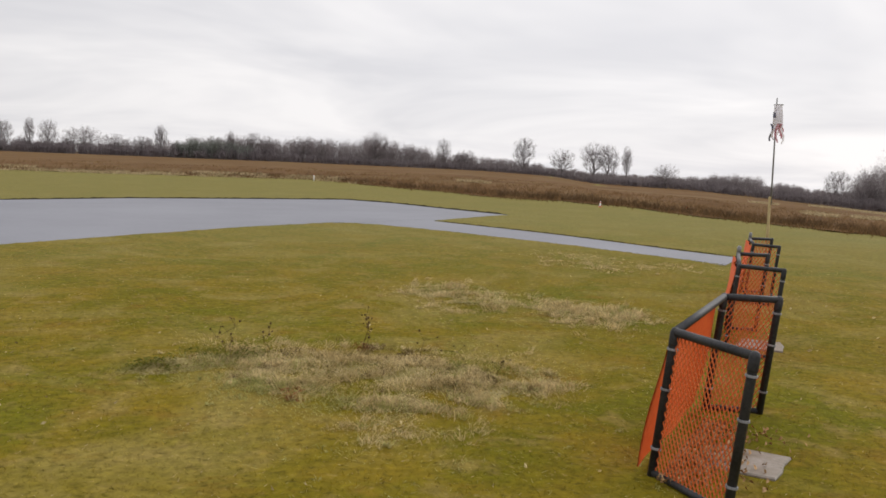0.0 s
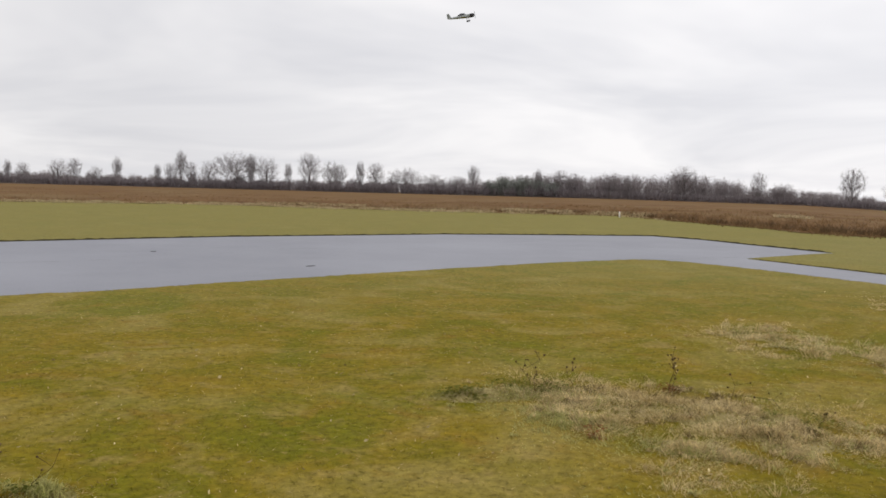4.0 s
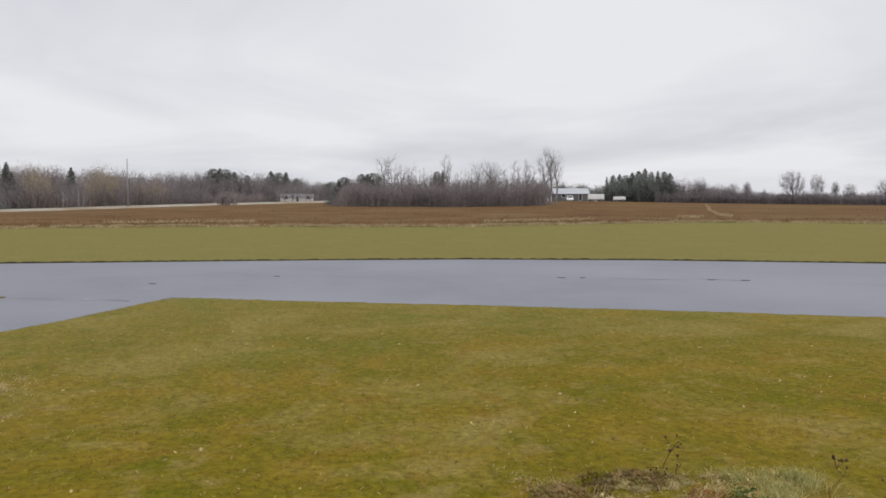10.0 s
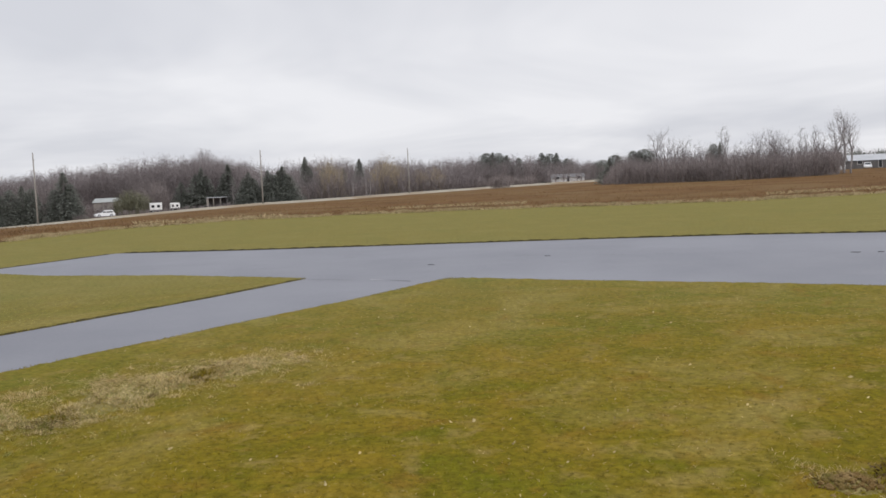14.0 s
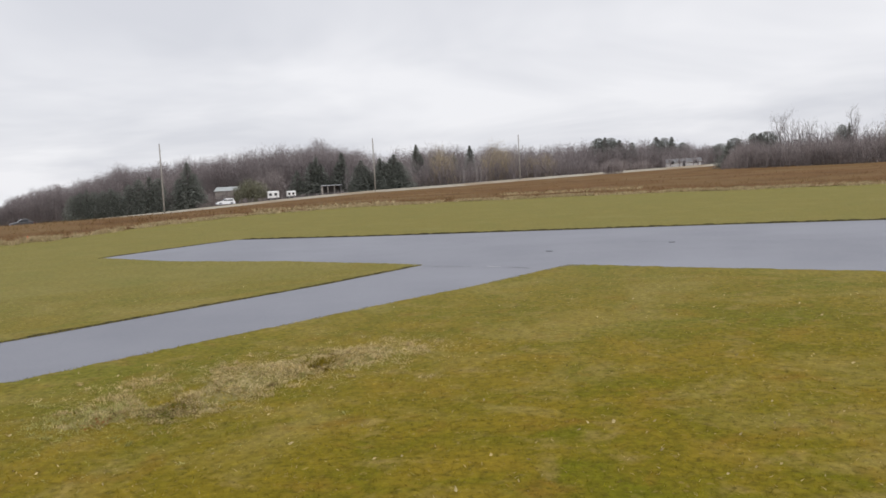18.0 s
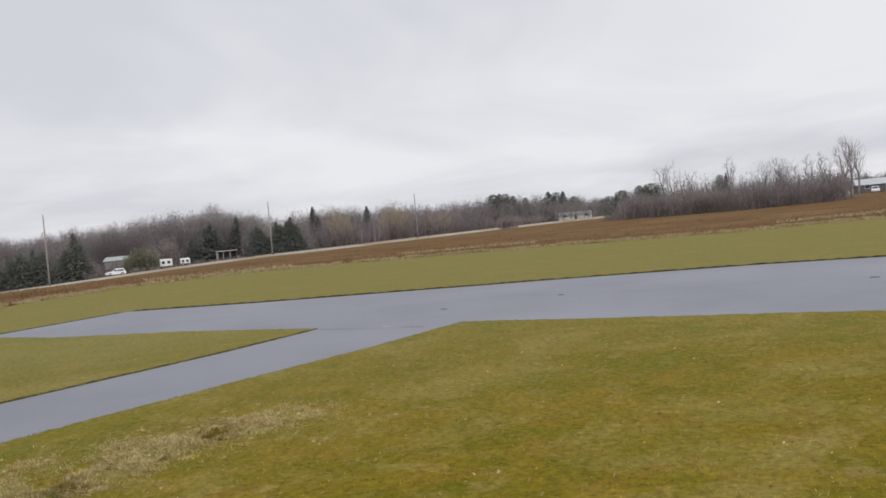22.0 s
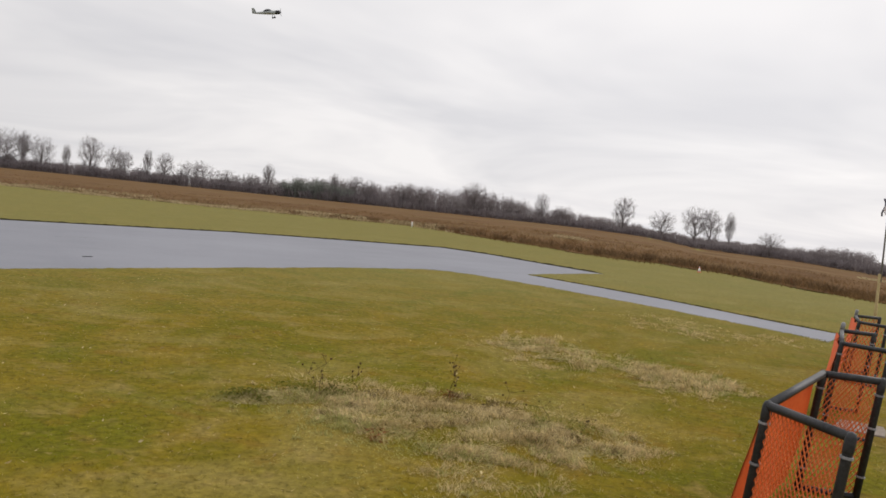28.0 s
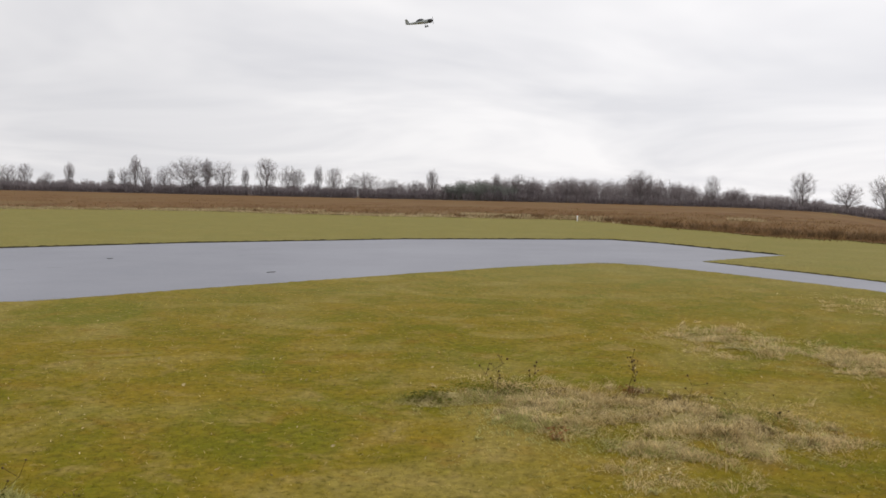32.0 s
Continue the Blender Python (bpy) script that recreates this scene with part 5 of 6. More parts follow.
SPRUCES = [(65.1, 1.6), (64.7, 1.7), (64.3, 1.75), (63.9, 1.7), (63.5, 1.85), (63.1, 1.95), (62.7, 2.12), (62.3, 1.9), (61.9, 1.95), (61.5, 1.9), (61.15, 1.8), (76.15, 2.0), (75.75, 2.08), (81.1, 1.82), (80.7, 1.8), (80.3, 1.9), (82.6, 1.45), (82.2, 1.6), (83.5, 1.15), (83.05, 1.3), (84.6, 1.0), (90.5, 2.1), (90.1, 2.12), (89.7, 2.08), (89.2, 1.9), (88.4, 1.7), (86.9, 1.95), (86.4, 1.88), (85.95, 1.9), (85.3, 1.5)]
for k, (az, el) in enumerate(SPRUCES):
    R_ = 255.0 if az < 70 else 172.0 if az < 83 else 326.0
    h = 1.7 + R_ * math.tan(radians(el)) - on_land(az, R_)[2]
    kind = (0, 3, 1, 4)[k % 4]
    plant("spruce", FIRS[kind], az, R_, h, (0.72 if kind > 2 else 1.0) * (1.0 + 1.1 * abs(math.sin(k * 2.7))) if az < 70 else 1.1 if az < 80 else 1.9 + 0.7 * math.sin(k * 2.7), "dark green spruce beside the farm buildings" if az < 70 else "dark spruce among bare trees", "conifer", "spruces", 53 * k)
ROADFIRS = [(123.7, 0.2, 4), (123.3, 0.33, 3), (122.93, 0.5, 1), (122.5, 0.36, 4), (122.0, 0.38, 3), (121.55, 0.5, 3), (121.15, 0.3, 4), (120.5, 0.7, 3), (119.9, 1.0, 3), (119.25, 1.16, 1), (118.75, 1.0, 3), (116.96, 1.92, 1), (116.6, 1.2, 3), (117.5, 0.9, 3), (109.25, 1.5, 1), (108.9, 1.9, 2), (108.6, 1.4, 1), (110.16, 1.05, 1), (107.24, 2.1, 2), (107.5, 1.5, 0), (106.3, 1.2, 1), (106.0, 1.5, 1), (105.85, 1.15, 3), (104.75, 1.6, 1), (104.5, 1.3, 3), (104.1, 1.5, 1), (103.85, 1.8, 1), (103.6, 1.3, 3), (102.35, 2.35, 2), (102.1, 1.7, 0), (101.7, 0.9, 1), (101.2, 1.5, 2), (99.9, 1.5, 2), (98.85, 2.1, 0)]
for k, (az, el, kind) in enumerate(ROADFIRS):
    R_ = 213.0 if az > 115 else 227.0 if az > 106.5 else 216.0 if az > 103 else 256.0
    h = 1.7 + R_ * math.tan(radians(el)) - on_land(az, R_)[2]
    plant("cedar", FIRS[kind], az, R_, h, (1.7 if kind < 3 else 1.35) if az > 115 else 1.6 + 0.7 * abs(math.sin(k * 1.9)), "dense dark green cedar along the road", "conifer", "roadside cedars", 59 * k)


ROAD = [(140, 190), (126.7, 188), (118.6, 193), (114.8, 198), (108.9, 203), (105, 207), (100, 219), (95.5, 238), (90.4, 260), (86, 270), (82.4, 275)]


def road_at(az):
    """Distance of the road's near edge on a bearing."""
    return float(np.interp(-az, [-q[0] for q in ROAD], [q[1] for q in ROAD]))


def woodland(name, az0, az1, n, near, deep, tops, mat, seed, label, twigs=260, low=0.0, thick=0.8):
    """A belt of bare trees seen from afar: thin trunks and clouds of fine slivers. tops: bearings and heights in degrees above the eye."""
    r = np.random.default_rng(seed)
    v, f = [], []
    ta, te = [t[0] for t in tops], [t[1] for t in tops]
    nr = np.interp
    for _ in range(n):
        az = r.uniform(az0, az1)
        R_ = (near(az) if callable(near) else near) + deep * r.uniform(0, 1) ** 1.3
        x, y, z = on_land(az, R_)
        fat = thick * R_ * 0.00030
        lump = 0.96 + 0.07 * math.sin(az * 2.3 + seed) * math.sin(az * 0.83 + 2) + 0.06 * math.sin(az * 5.1 + 1)
        full = 1.7 + R_ * math.tan(radians(float(nr(az, ta, te)))) - z
        h = max(0.8, full * lump * 1.16 * (low + (1 - low) * (0.55 + 0.47 * r.uniform(0.0, 1.0) ** 0.6)))
        w = min(3.6, h * r.uniform(0.22, 0.40))
        stems = int(r.integers(5, 9))
        a = r.uniform(0, 6.28, stems)
        q = r.uniform(0.1, 1.0, stems) ** 0.6
        fork = np.stack([0 * a, 0 * a, h * r.uniform(0.06, 0.40, stems)], 1)
        tip = np.stack([q * w * np.cos(a), q * w * np.sin(a), h * (0.90 - 0.26 * q**2 + r.normal(0, 0.03, stems))], 1)
        foot = np.array([x, y, z])
        t = r.uniform(0, 6.28, stems + 1)
        k = len(v)
        v += [(x - 1.5 * fat * math.cos(t[0]), y - 1.5 * fat * math.sin(t[0]), z - 0.3), (x + 1.5 * fat * math.cos(t[0]), y + 1.5 * fat * math.sin(t[0]), z - 0.3), (x, y, z + 0.62 * h)]
        f.append((k, k + 1, k + 2))
        for e, b, u in zip(tip, fork, t[1:]):
            k = len(v)
            o = np.array([fat * math.cos(u), fat * math.sin(u), 0])
            v += [(foot + b - o).tolist(), (foot + b + o).tolist(), (foot + e).tolist()]
            f.append((k, k + 1, k + 2))
        # Fine twigs fan out and upwards from the limbs; a third of them are saplings and brush at the foot.
        pick, s = r.integers(0, stems, twigs), r.uniform(0.05, 1.0, twigs) ** 0.8
        base = foot + fork[pick] + (tip - fork)[pick] * s[:, None] + r.normal(0, 1, (twigs, 3)) * np.array([0.05, 0.05, 0.02]) * h
        foot_n = twigs // 3
        base[:foot_n] = foot + np.stack([r.normal(0, 0.55 * w, foot_n), r.normal(0, 0.55 * w, foot_n), h * 0.42 * r.uniform(0, 1, foot_n) - 0.2], 1)
        way = (tip - fork)[pick]
        way = way / np.linalg.norm(way, axis=1)[:, None] * 0.5 + np.stack([np.cos(a[pick]) * q[pick], np.sin(a[pick]) * q[pick], 0.35 + 0 * s], 1) * 0.6 + r.normal(0, 0.5, (twigs, 3))
        way /= np.linalg.norm(way, axis=1)[:, None]
        l = h * r.uniform(0.06, 0.14, twigs) * (1.1 - 0.5 * s)
        end = base + way * l[:, None]
        end[:, 2] = np.minimum(end[:, 2], z + h * r.uniform(0.93, 1.0, twigs))
        t = r.uniform(0, 6.28, twigs)
        off = np.stack([fat * np.cos(t), fat * np.sin(t), 0.5 * fat * np.sin(3 * t)], 1) * 0.7
        tri = np.stack([base - off, base + off, end], 1).reshape(-1, 3)
        k = len(v)
        v += tri.tolist()
        f += (np.arange(3 * twigs).reshape(-1, 3) + k).tolist()
    return stuff(name, v, f, mat, label, "woodland")


EAST = [(-26, 1.6), (-22, 0.9), (-21, 0.35), (-20.4, -0.2), (-19.9, -1.05), (-18.6, -1.12), (-17.8, -1.1), (-16.7, -0.84), (-15.5, -0.75), (-14.5, -0.45), (-13, -0.4), (-10.4, -0.62), (-7.8, -0.63), (-5.2, -0.6), (-2.1, -0.36), (-0.8, 0.0), (0.5, 0.1), (2.5, 0.22), (3.8, 0.45), (4.9, 0.27), (6, 0.5), (7, 0.9), (8, 1.06), (9.4, 1.15), (11, 1.08), (13, 0.98), (15, 0.9), (17, 0.95), (20, 0.9)]


def wood_edge(az):
    """Distance of the wooded edge of the field on a bearing."""
    return float(np.interp(az, [-26, -20, -8, 0], [212, 222, 238, 250]))


woodland("hedgerow", 19, 62, 620, 252, 30, [(19, 0.9), (22, 0.75), (24, 0.66), (26.5, 0.3), (30, 0.36), (36, 0.45), (41, 0.5), (44.4, 0.45), (50, 0.55), (55, 0.6), (56, 0.8), (62, 1.2)], WOOD, 501, "dense grey-brown leafless hedgerow across the field", 230)
woodland("hedgerow", -8, 20, 760, lambda az: wood_edge(az) + 2, 28, EAST, WOOD, 503, "dark leafless tree belt behind the brown field", 240, 0.25)
woodland("hedgerow", -26, -8, 560, lambda az: wood_edge(az) + 2, 28, EAST, WOOD, 505, "grey leafless trees beyond the windsock", 240, 0.25)
woodland("underbrush", -26, 62, 2600, lambda az: wood_edge(az) - 6, 9, [(-26, -1.4), (-20, -1.45), (-12, -0.95), (-5, -0.85), (0, -0.35), (15, 0.05), (30, 0.12), (45, 0.22), (62, 0.6)], HEDGEFOOT, 507, "dark scrub at the foot of the hedgerow", 80, 0.1, 1.3)
lumps = [(a, 0.22 + 0.2 * max(0.0, math.sin(a * 1.7) + math.sin(a * 4.3 + 1)) + 0.10 * math.sin(a * 9.1)) for a in np.arange(16, 62.1, 0.2)]
woodland("hedge_bushes", 16, 62, 560, 246, 5, lumps, HEDGEFOOT, 547, "rounded leafless bushes along the far hedgerow", 110, 0.5, 0.9)
# Added belt that blocks bright sky gaps at the hedgerow's foot.
woodland("hedge_filler", -26, 62, 900, lambda az: wood_edge(az) + 40, 8, [(-26, -1.3), (-12, -0.85), (0, -0.25), (20, 0.25), (40, 0.3), (62, 0.6)], WOOD, 529, "low grey filler belt behind the hedgerow", 80, 0.4, 2.2)
woodland("thicket", 69.0, 83.0, 760, 150, 24, [(69, 1.5), (72, 1.5), (77, 1.4), (80, 1.3), (81.6, 1.6), (82.2, 1.2), (83.0, 0.1)], BRUSH, 509, "tangled dark leafless thicket at the roadside", 130, 0.0, 0.9)
woodland("thicket_crowns", 69.2, 82, 200, 156, 18, [(69, 2.2), (70, 1.9), (72.6, 2.5), (75, 2.0), (78, 2.3), (80, 2.0), (82, 1.7)], TWIG, 511, "pale upper branches of the thicket", 100, 0.0, 0.6)
woodland("far_woods", 83, 108, 900, 300, 70, [(83, 1.1), (86, 1.6), (90, 1.85), (93, 1.9), (95, 1.9), (98, 2.0), (100, 2.2), (103, 2.2), (104.5, 1.85), (107, 2.2), (108, 2.6)], WOOD, 513, "grey leafless woods beyond the road", 190, 0.35)
woodland("hill_woods", 106, 130, 1100, lambda az: float(np.interp(az, [106, 112, 116, 120, 124, 129], [232, 242, 252, 262, 268, 272])), 60, [(106, 2.3), (107.2, 2.3), (108.5, 2.7), (110.5, 2.7), (112, 2.5), (114.4, 2.2), (116, 2.05), (119, 1.85), (121, 1.6), (122.8, 1.2), (124.4, 0.8), (126.5, 0.5), (127.3, -0.1), (130, -0.4)], WOOD, 515, "grey-brown wooded hillside beyond the road", 400, 0.6, 0.68)
for az0, az1, n, tops in ((96.2, 97.9, 34, [(96.2, 1.6), (97.1, 2.55), (97.9, 1.7)]), (93.4, 95.1, 30, [(93.4, 1.1), (94.2, 1.5), (95.1, 1.2)]), (100.2, 101.6, 26, [(100.2, 2.1), (101, 2.2), (101.6, 1.9)])):
    woodland("ochre_trees", az0, az1, n, lambda az: road_at(az) + 14, 14, tops, OCHRE, 517 + n, "ochre-tinged bare willows beyond the road", 200)
woodland("roadside_scrub", 87, 106.9, 450, lambda az: road_at(az) + 12, 14, [(87, 0.6), (93, 0.7), (106.9, 0.8)], BRUSH, 519, "dark scrub between the road and the woods", 60)
woodland("roadside_woods", 90.8, 106.8, 200, lambda az: road_at(az) + 10, 12, [(90.8, 1.2), (93, 1.5), (96, 1.6), (100, 1.7), (106.8, 1.6)], WOOD, 537, "thin grey leafless trees beside the road", 110)
woodland("yard_trees", 83.9, 86.6, 12, 276, 8, [(83.9, 0.9), (85.2, 1.5), (86.6, 1.2)], WOOD, 539, "bare trees in front of the low house", 130)
woodland("roadside_grove", 117.4, 121, 60, 214, 8, [(117.4, 1.3), (117.85, 1.65), (118.3, 1.2), (121, 0.9)], BRUSH, 525, "brown leafless trees among roadside cedars", 170)
woodland("hedge_conifers", 17.6, 22.2, 60, 246, 5, [(17.6, 0.6), (18.4, 0.7), (19.5, 0.85), (21.3, 0.75), (22.2, 0.5)], NEEDLE, 531, "dark green conifers standing in the far hedgerow", 190, 0.5, 1.5)
woodland("yard_conifers", 61.2, 65.3, 46, 250, 8, [(61.2, 1.5), (62.5, 1.7), (65.3, 1.4)], NEEDLE, 533, "dense green conifers beside the farm yard", 190, 0.3, 1.3)
woodland("barn_conifers", 65.2, 68.6, 46, 262, 6, [(65.2, 0.95), (66.5, 1.0), (67.6, 1.08), (68.6, 1.1)], NEEDLE, 535, "low dark conifer hedge behind the barn", 190, 0.5, 1.5)
woodland("yard_woods", 57.5, 69.6, 210, 266, 20, [(57.5, 0.9), (60, 1.5), (61, 1.5), (63, 1.4), (66, 1.0), (67.4, 1.3), (69.6, 1.6)], WOOD, 527, "grey bare trees behind the spruces", 150)
woodland("green_bush", 112.3, 114.2, 34, 216, 6, [(112.3, 0.2), (112.6, 0.7), (113.1, 0.98), (113.6, 0.6), (114.2, 0.1)], OLIVE, 523, "olive-green bush in front of the building", 240, 0.3, 1.2)
woodland("brown_bush", 110.9, 112.5, 26, 224, 6, [(110.9, 0.9), (111.8, 1.5), (112.5, 1.1)], BRUSH, 541, "brown leafless bushes behind the camper", 200)
woodland("roadside_scrub", 113.8, 116.2, 60, 222, 5, [(113.8, 0.0), (114.6, 0.02), (115.3, -0.05), (116.2, 0.3)], BRUSH, 543, "brown scrub in front of the building", 90, 0.3)
woodland("roadside_scrub", 106.9, 116.5, 150, 207, 4, [(106.9, -0.35), (111.2, -0.55), (116.5, -0.6)], BRUSH, 545, "low dead scrub along the road", 50, 0.3)
woodland("lone_bush", 88.7, 90.3, 34, 236, 8, [(88.7, 0.5), (89.5, 0.95), (90.3, 0.4)], BRUSH, 521, "leafless grey bush by the road", 120)


# ---- road, poles, buildings ----
g, v2 = Geo(), Geo()
fine = [(a, road_at(a)) for a in np.linspace(140, 83, 58)]
for rows, lo, hi, lift_ in ((v2, -8.0, 0.4, 0.0), (g, 0.0, 7.5, 0.65)):
    for a, R_ in fine:
        for d in (lo, hi):
            x, y = polar(a, R_ + d)
            rows.v.append((x, y, land(x, y) + 0.05 + (lift_ if rows is g else 0.66 * (d > 0))))
    rows.f = [(2 * k, 2 * k + 1, 2 * k + 3, 2 * k + 2) for k in range(len(fine) - 1)]
tagged(part("road", g, ROADTAR, smooth=True), "grey country road along the far side of the field", "road", "", "structure")
tagged(part("road_verge", v2, VERGE, smooth=True), "pale dry grass verge beside the road", "verge", "", "structure")
for az, R_, el in ((118.5, 191, 2.96), (105.15, 204, 2.75), (95.65, 235, 2.5)):
    x, y, z = on_land(az, R_)
    h = 1.7 + R_ * math.tan(radians(el)) - z
    z += 0.2
    pole = thing("utility_pole", "tall weathered wooden utility pole beside the road", "utility pole", "utility poles", at=pose(x, y, z))
    part("shaft", Geo().tube([(0, 0, -0.5), (0, 0, h * 0.5), (0, 0, h)], [0.17, 0.15, 0.11], 10), POLEWOOD, pole, smooth=True)
    part("insulator", Geo().tube([(0.05, 0, h - 0.05), (0.05, 0, h + 0.1), (0.05, 0, h + 0.22)], [0.05, 0.07, 0.03], 8), GREYPOLE, pole)
    part("bracket", Geo().box(0, 0.16, h - 1.4, 0.08, 0.3, 0.1, 0.02), GREYPOLE, pole)


GREYWHITE = material("weathered_white_siding", (0.58, 0.58, 0.58), (0.68, 0.68, 0.67), 0.6, 9, 0.7, 0.05)


def house(name, az, R_, wide, deep, high, roof_h, wall_mat, roof_mat, turn, label, windows=4, lift_=0.0, category="house"):
    x, y, z = on_land(az, R_)
    root = thing(name, label, category, at=pose(x, y, z + lift_, 0, 0, az + turn))
    part("wall", Geo().box(0, 0, -0.8, wide, deep, high + 0.8), wall_mat, root)
    e = 0.35
    g = Geo().add([(-wide / 2 - e, -deep / 2 - e, high - 0.05), (wide / 2 + e, -deep / 2 - e, high - 0.05), (wide / 2 + e, 0, high + roof_h), (-wide / 2 - e, 0, high + roof_h), (wide / 2 + e, deep / 2 + e, high - 0.05), (-wide / 2 - e, deep / 2 + e, high - 0.05)], [(0, 1, 2, 3), (3, 2, 4, 5), (1, 4, 2), (0, 3, 5), (0, 5, 4, 1)])
    part("roof", g, roof_mat, root)
    for k in range(windows):
        wx = -wide / 2 + wide * (k + 0.5) / windows
        door = k == windows // 2
        wh, wz, ww = (2.0, 0.02, 0.95) if door else (1.05, 0.95, 1.25)
        w = part("door" if door else "window", Geo().box(wx, -deep / 2 - 0.02, wz, ww, 0.08, wh), WHITEPAINT, root)
        part("panel" if door else "pane", Geo().box(wx, -deep / 2 - 0.05, wz + 0.08, ww - 0.16, 0.06, wh - 0.16), DARKGLASS, w)
    return root


house("long_house", 85.3, 292, 10.5, 7, 1.5, 1.2, GREYWHITE, GREYWALL, 4, "low white house with a grey roof across the road", 3, 0.5)
house("barn", 67.45, 250, 9.4, 8, 2.0, 1.5, GREYWALL, ROOFGREY, 8, "grey barn with a pale metal roof behind the thicket", 2, 0.2, "barn")
house("roofed_building", 114.55, 235, 5.0, 6, 3.8, 1.0, POLEWOOD, ROOFGREEN, -16, "low building with a grey-green roof behind trees", 3, 0.4)


def trailer(az, R_, wide, high, label, turn=6):
    x, y, z = on_land(az, R_)
    root = thing("box_trailer", label, "trailer", "white trailers", at=pose(x, y, z + (0.6 if az > 84 else 0.03), 0, 0, az + turn))
    part("body", Geo().box(0, 0, 0.5, wide, 2.4, high - 0.5, 0.12), WHITEPAINT, root)
    part("trim", Geo().box(0, -1.21, 0.5, wide, 0.05, 0.16), GREYWALL, root)
    if az > 84:
        for k in (-0.27, 0.2):
            part("window", Geo().box(wide * k, -1.21, high * 0.52, wide * 0.24, 0.06, high * 0.26), DARKGLASS, root, "dark camper window")
    for s in (-1, 1):
        for k in (-0.28, 0.28):
            w = part("wheel", Geo().tube([(wide * k, s * 0.95, 0.4), (wide * k, s * 1.2, 0.4)], [0.4, 0.4], 14), RUBBER, root)
            part("rim", Geo().tube([(wide * k, s * 1.19, 0.4), (wide * k, s * 1.22, 0.4)], [0.2, 0.18], 12), RIM, w)
    return root


trailer(65.78, 240, 4.2, 2.0, "long white box trailer parked by the barn")
trailer(64.3, 245, 3.2, 1.5, "small white box trailer on the gravel yard")
trailer(111.75, 216, 2.7, 2.3, "white camper trailer parked off the road")
trailer(110.6, 217, 2.1, 1.9, "small white utility trailer beside the camper")

x, y, z = on_land(108.0, 219)
shed = thing("open_shed", "open-fronted grey wooden shed with dark bays", "shed", at=pose(x, y, z + 0.5, 0, 0, 110))
part("roof", Geo().box(0, 0, 2.3, 5.2, 3.2, 0.18, 0.05), ROOFGREY, shed)
part("back_wall", Geo().box(0, 1.4, -1.1, 4.8, 0.15, 3.42), GREYWALL, shed)
part("side_wall", Geo().box(-2.3, 0, -1.1, 0.5, 2.7, 3.42), POLEWOOD, shed)
part("side_wall", Geo().box(2.3, 0, -1.1, 0.2, 2.7, 3.42), GREYWALL, shed)
for k in (-0.9, 0.7):
    part("post", Geo().box(k, -1.3, -1.1, 0.22, 0.22, 3.42), POLEWOOD, shed)


def car(name, az, R_, turn, paint, label, length=4.3, van=False):
    """A parked car: body, glass, lamps and wheels; its nose points along -x."""
    x, y, z = on_land(az, R_)
    root = thing(name, label, "car", at=pose(x, y, z + (0.705 if az > 84 else 0.1), 0, 0, turn))
    L, W = length, 1.76
    lower = [(-L / 2, 0.30), (-L / 2 + 0.04, 0.62), (-L / 2 + 0.35, 0.74), (-L * 0.2, 0.88), (L / 2 - 0.25, 0.92), (L / 2 - 0.03, 0.8), (L / 2, 0.35), (L / 2 - 0.1, 0.22), (-L / 2 + 0.12, 0.2)]
    part("body", Geo().prism(lower, -W / 2, W / 2, 0.06), paint, root)
    back = L / 2 - 0.18 if van else L / 2 - 0.75
    cabin = [(-L * 0.21, 0.85), (-L * 0.02, 1.42), (L * 0.08, 1.48), (back - 0.3, 1.45), (back, 0.9)]
    part("roof", Geo().prism(cabin, -W / 2 + 0.12, W / 2 - 0.12, 0.08), paint, root)
    for s in (-1, 1):
        yy = s * (W / 2 - 0.11)
        for x0, x1 in ((-L * 0.14, L * 0.05), (L * 0.07, back - 0.32)):
            part("side_window", Geo().add([(x0, yy, 0.92), (x1, yy, 0.92), (x1, yy * 0.98, 1.36), (x0 + 0.35 * (x0 < 0), yy * 0.98, 1.36)], [(0, 1, 2, 3)]), DARKGLASS, root)
        part("headlight", Geo().box(-L / 2 + 0.06, s * 0.6, 0.55, 0.12, 0.34, 0.14, 0.03), LAMPCLEAR, root)
        part("tail_light", Geo().box(L / 2 - 0.05, s * 0.68, 0.62, 0.1, 0.22, 0.2, 0.03), LAMPRED, root)
        for wx in (-L * 0.31, L * 0.30):
            w = thing("wheel", "", "", at=None)
            w.parent = root
            part("tyre", Geo().tube([(wx, s * (W / 2 - 0.19), 0.31), (wx, s * (W / 2 - 0.17), 0.31), (wx, s * (W / 2 + 0.0), 0.31), (wx, s * (W / 2 + 0.02), 0.31)], [0.28, 0.31, 0.31, 0.28], 16), RUBBER, w)
            part("rim", Geo().tube([(wx, s * (W / 2 + 0.0), 0.31), (wx, s * (W / 2 + 0.03), 0.31)], [0.21, 0.19], 14), RIM, w)
    part("windscreen", Geo().add([(-L * 0.205, -W / 2 + 0.2, 0.9), (-L * 0.205, W / 2 - 0.2, 0.9), (-L * 0.03, W / 2 - 0.24, 1.4), (-L * 0.03, -W / 2 + 0.24, 1.4)], [(0, 1, 2, 3)]), DARKGLASS, root)
    return root


car("car", 114.75, 201.5, 126, CARWHITE, "small white hatchback on the country road", 4.1, True)
car("car", 67.45, 236, 160, CARWHITE, "white car parked beside the barn", 4.0)
car("car", 126.6, 192.0, 134, CARDARK, "dark saloon car on the country road", 4.2)

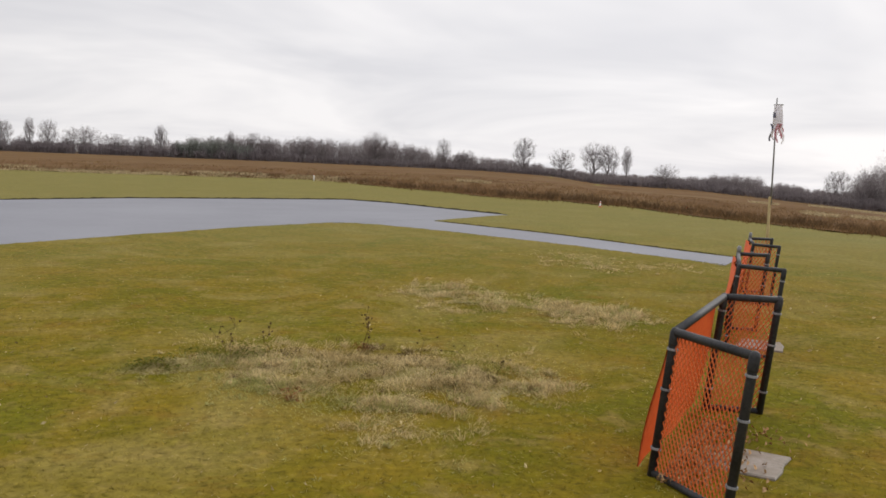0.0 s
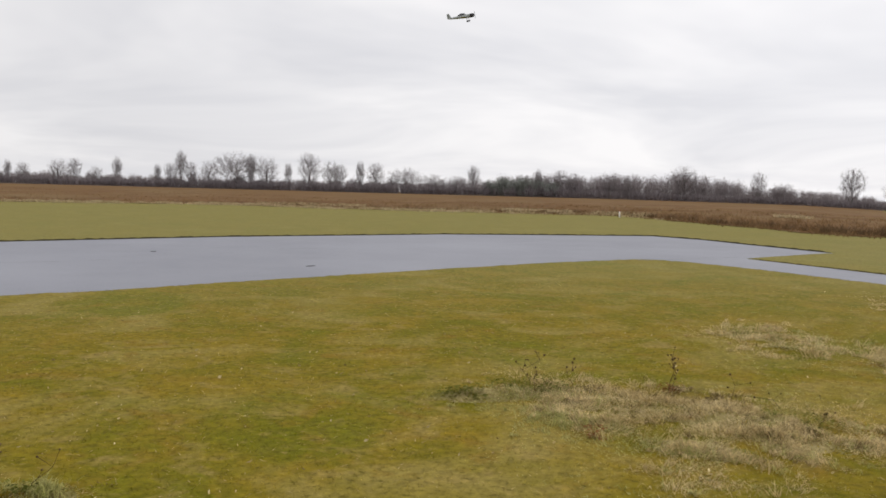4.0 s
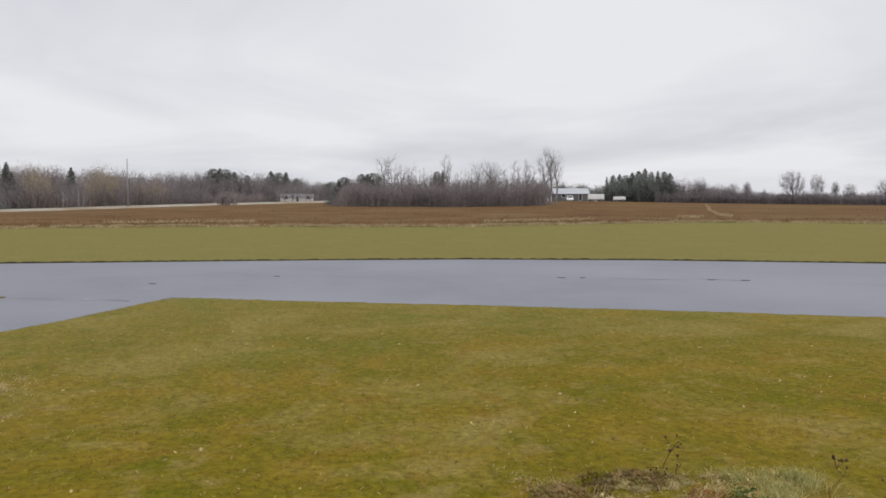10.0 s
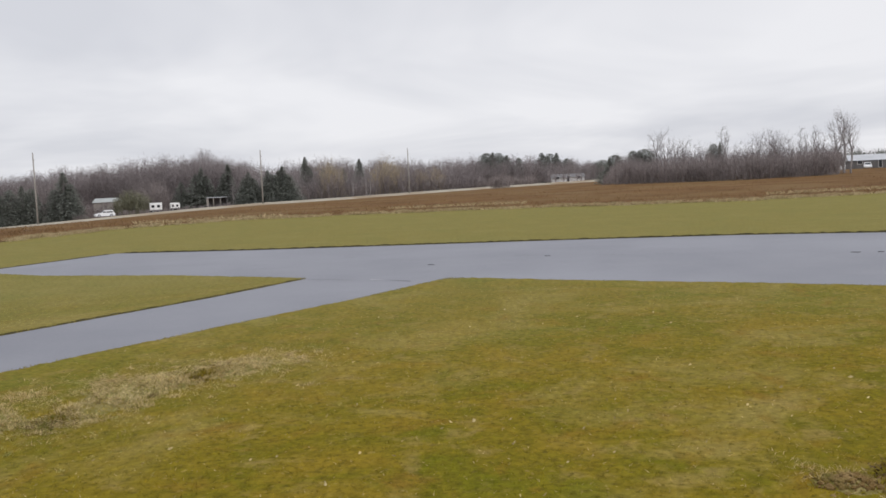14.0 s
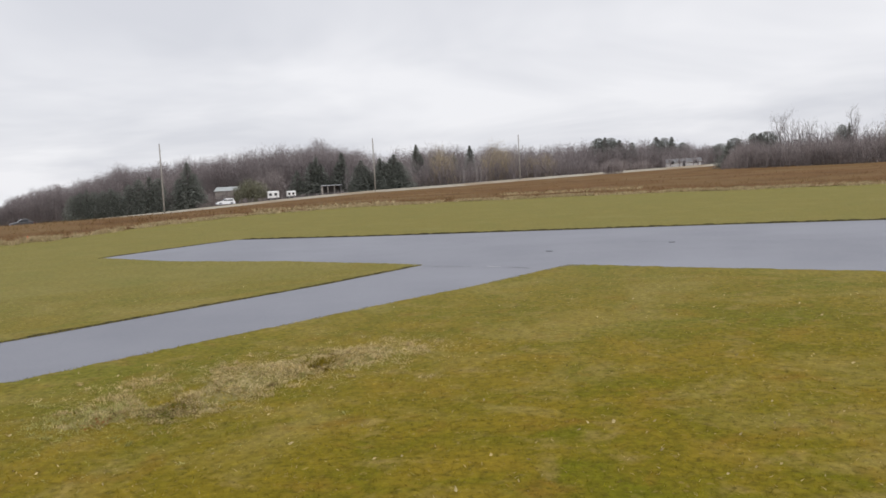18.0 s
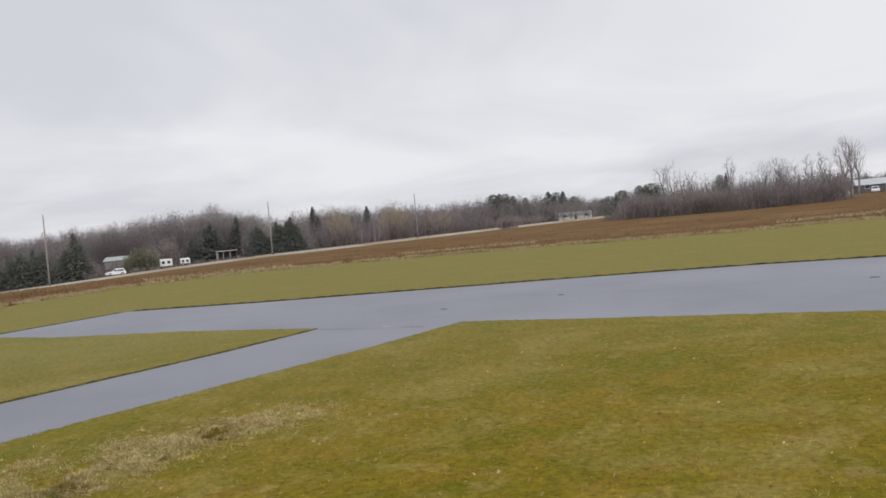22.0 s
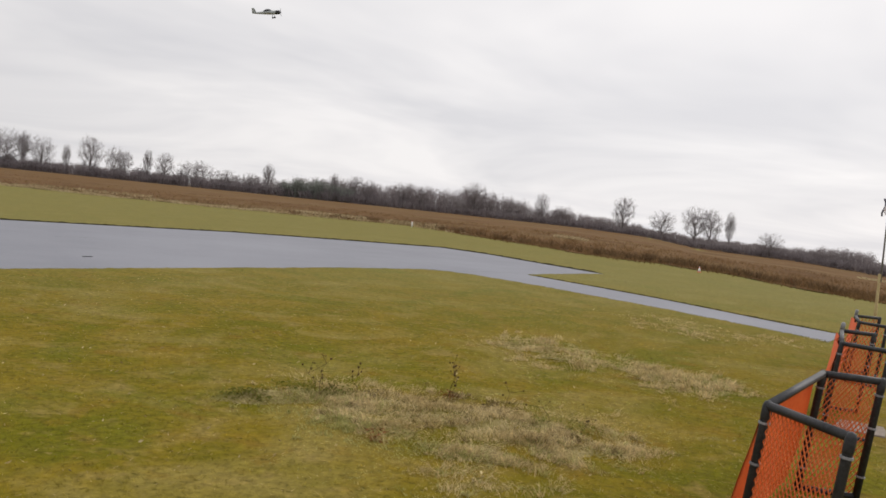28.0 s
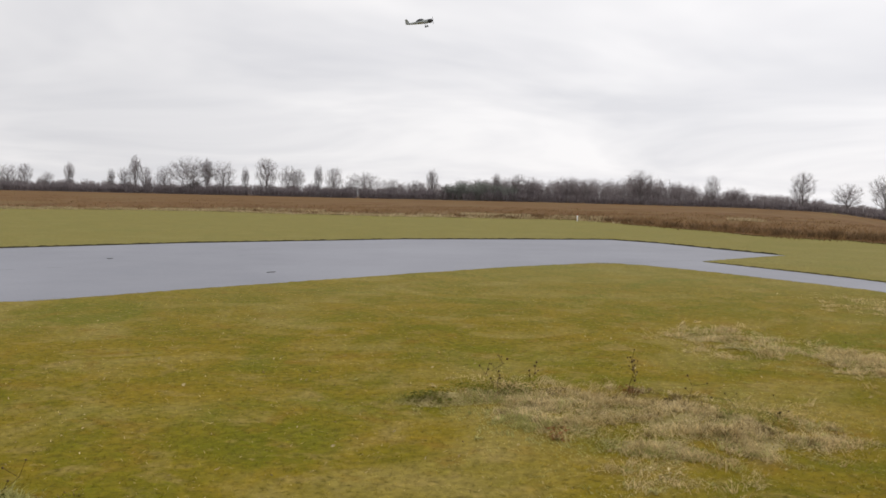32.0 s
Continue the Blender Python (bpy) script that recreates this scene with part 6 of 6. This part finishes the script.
# ---- model aeroplane ----
plane = thing("model_aeroplane", "grey low-wing model aeroplane with fixed wheels, in flight", "model aeroplane")
body = [(-0.66, 0.02, 0.02), (-0.60, 0.055, 0.0), (-0.42, 0.085, 0.0), (-0.15, 0.09, 0.01), (0.2, 0.06, 0.01), (0.5, 0.035, 0.02), (0.64, 0.015, 0.03)]
g = Geo().loft([[(x, r_ * math.cos(a), z + r_ * math.sin(a)) for a in np.linspace(0, 2 * math.pi, 12, endpoint=False)] for x, r_, z in body[2:]])
part("fuselage", g, PLANEGREY, plane, smooth=True)
part("cowl", Geo().loft([[(x, r_ * math.cos(a), z + r_ * math.sin(a)) for a in np.linspace(0, 2 * math.pi, 12, endpoint=False)] for x, r_, z in ((-0.60, 0.06, 0.0), (-0.57, 0.088, 0.0), (-0.42, 0.092, 0.0))]), PLANEDARK, plane, "black engine cowl", True)
part("spinner", Geo().tube([(-0.66, 0, 0), (-0.63, 0, 0), (-0.6, 0, 0)], [0.008, 0.022, 0.03], 8), PLANEDARK, plane)
part("propeller", Geo().box(-0.635, 0, -0.16, 0.012, 0.026, 0.32), PLANEDARK, plane)
part("canopy", Geo().loft([[(x, w * math.cos(a), 0.07 + h * math.sin(a)) for a in np.linspace(0, math.pi, 8)] for x, w, h in ((-0.25, 0.03, 0.02), (-0.15, 0.055, 0.09), (0.0, 0.055, 0.10), (0.15, 0.03, 0.03))]), DARKGLASS, plane, "dark canopy", True)
for s in (-1, 1):
    rings_ = []
    for t in np.linspace(0, 1, 5):
        yy, ch, zz_ = s * (0.04 + 0.72 * t), 0.27 * (1 - 0.45 * t), -0.05 + 0.07 * t
        rings_.append([(-0.3 + 0.06 * t + ch * u, yy, zz_ + ch * w) for u, w in ((0, 0), (0.25, 0.07), (0.6, 0.05), (1, 0), (0.6, -0.03), (0.25, -0.04))])
    part("wing", Geo().loft(rings_), PLANEGREY, plane)
    part("tailplane", Geo().loft([[(0.46 + 0.03 * t + (0.14 - 0.05 * t) * u, s * (0.02 + 0.24 * t), 0.035 + w) for u, w in ((0, 0), (0.5, 0.008), (1, 0), (0.5, -0.008))] for t in (0, 0.5, 1)]), PLANEGREY, plane)
    leg = part("wheel_leg", Geo().tube([(-0.28, s * 0.2, -0.04), (-0.3, s * 0.21, -0.2)], [0.012, 0.008], 6), PLANEDARK, plane)
    part("wheel", Geo().tube([(-0.3, s * 0.195, -0.215), (-0.3, s * 0.2, -0.215), (-0.3, s * 0.222, -0.215), (-0.3, s * 0.227, -0.215)], [0.03, 0.042, 0.042, 0.03], 12), RUBBER, leg)
part("fin", Geo().loft([[(0.44 + 0.1 * t + (0.2 - 0.1 * t) * u, w, 0.04 + 0.2 * t) for u, w in ((0, 0), (0.5, 0.008), (1, 0), (0.5, -0.008))] for t in (0, 0.5, 1)]), PLANEGREY, plane)
plane.matrix_world = pose(-16.2, 36.6, 9.32) @ pose(0, 0, 0, -14, 8, 190)
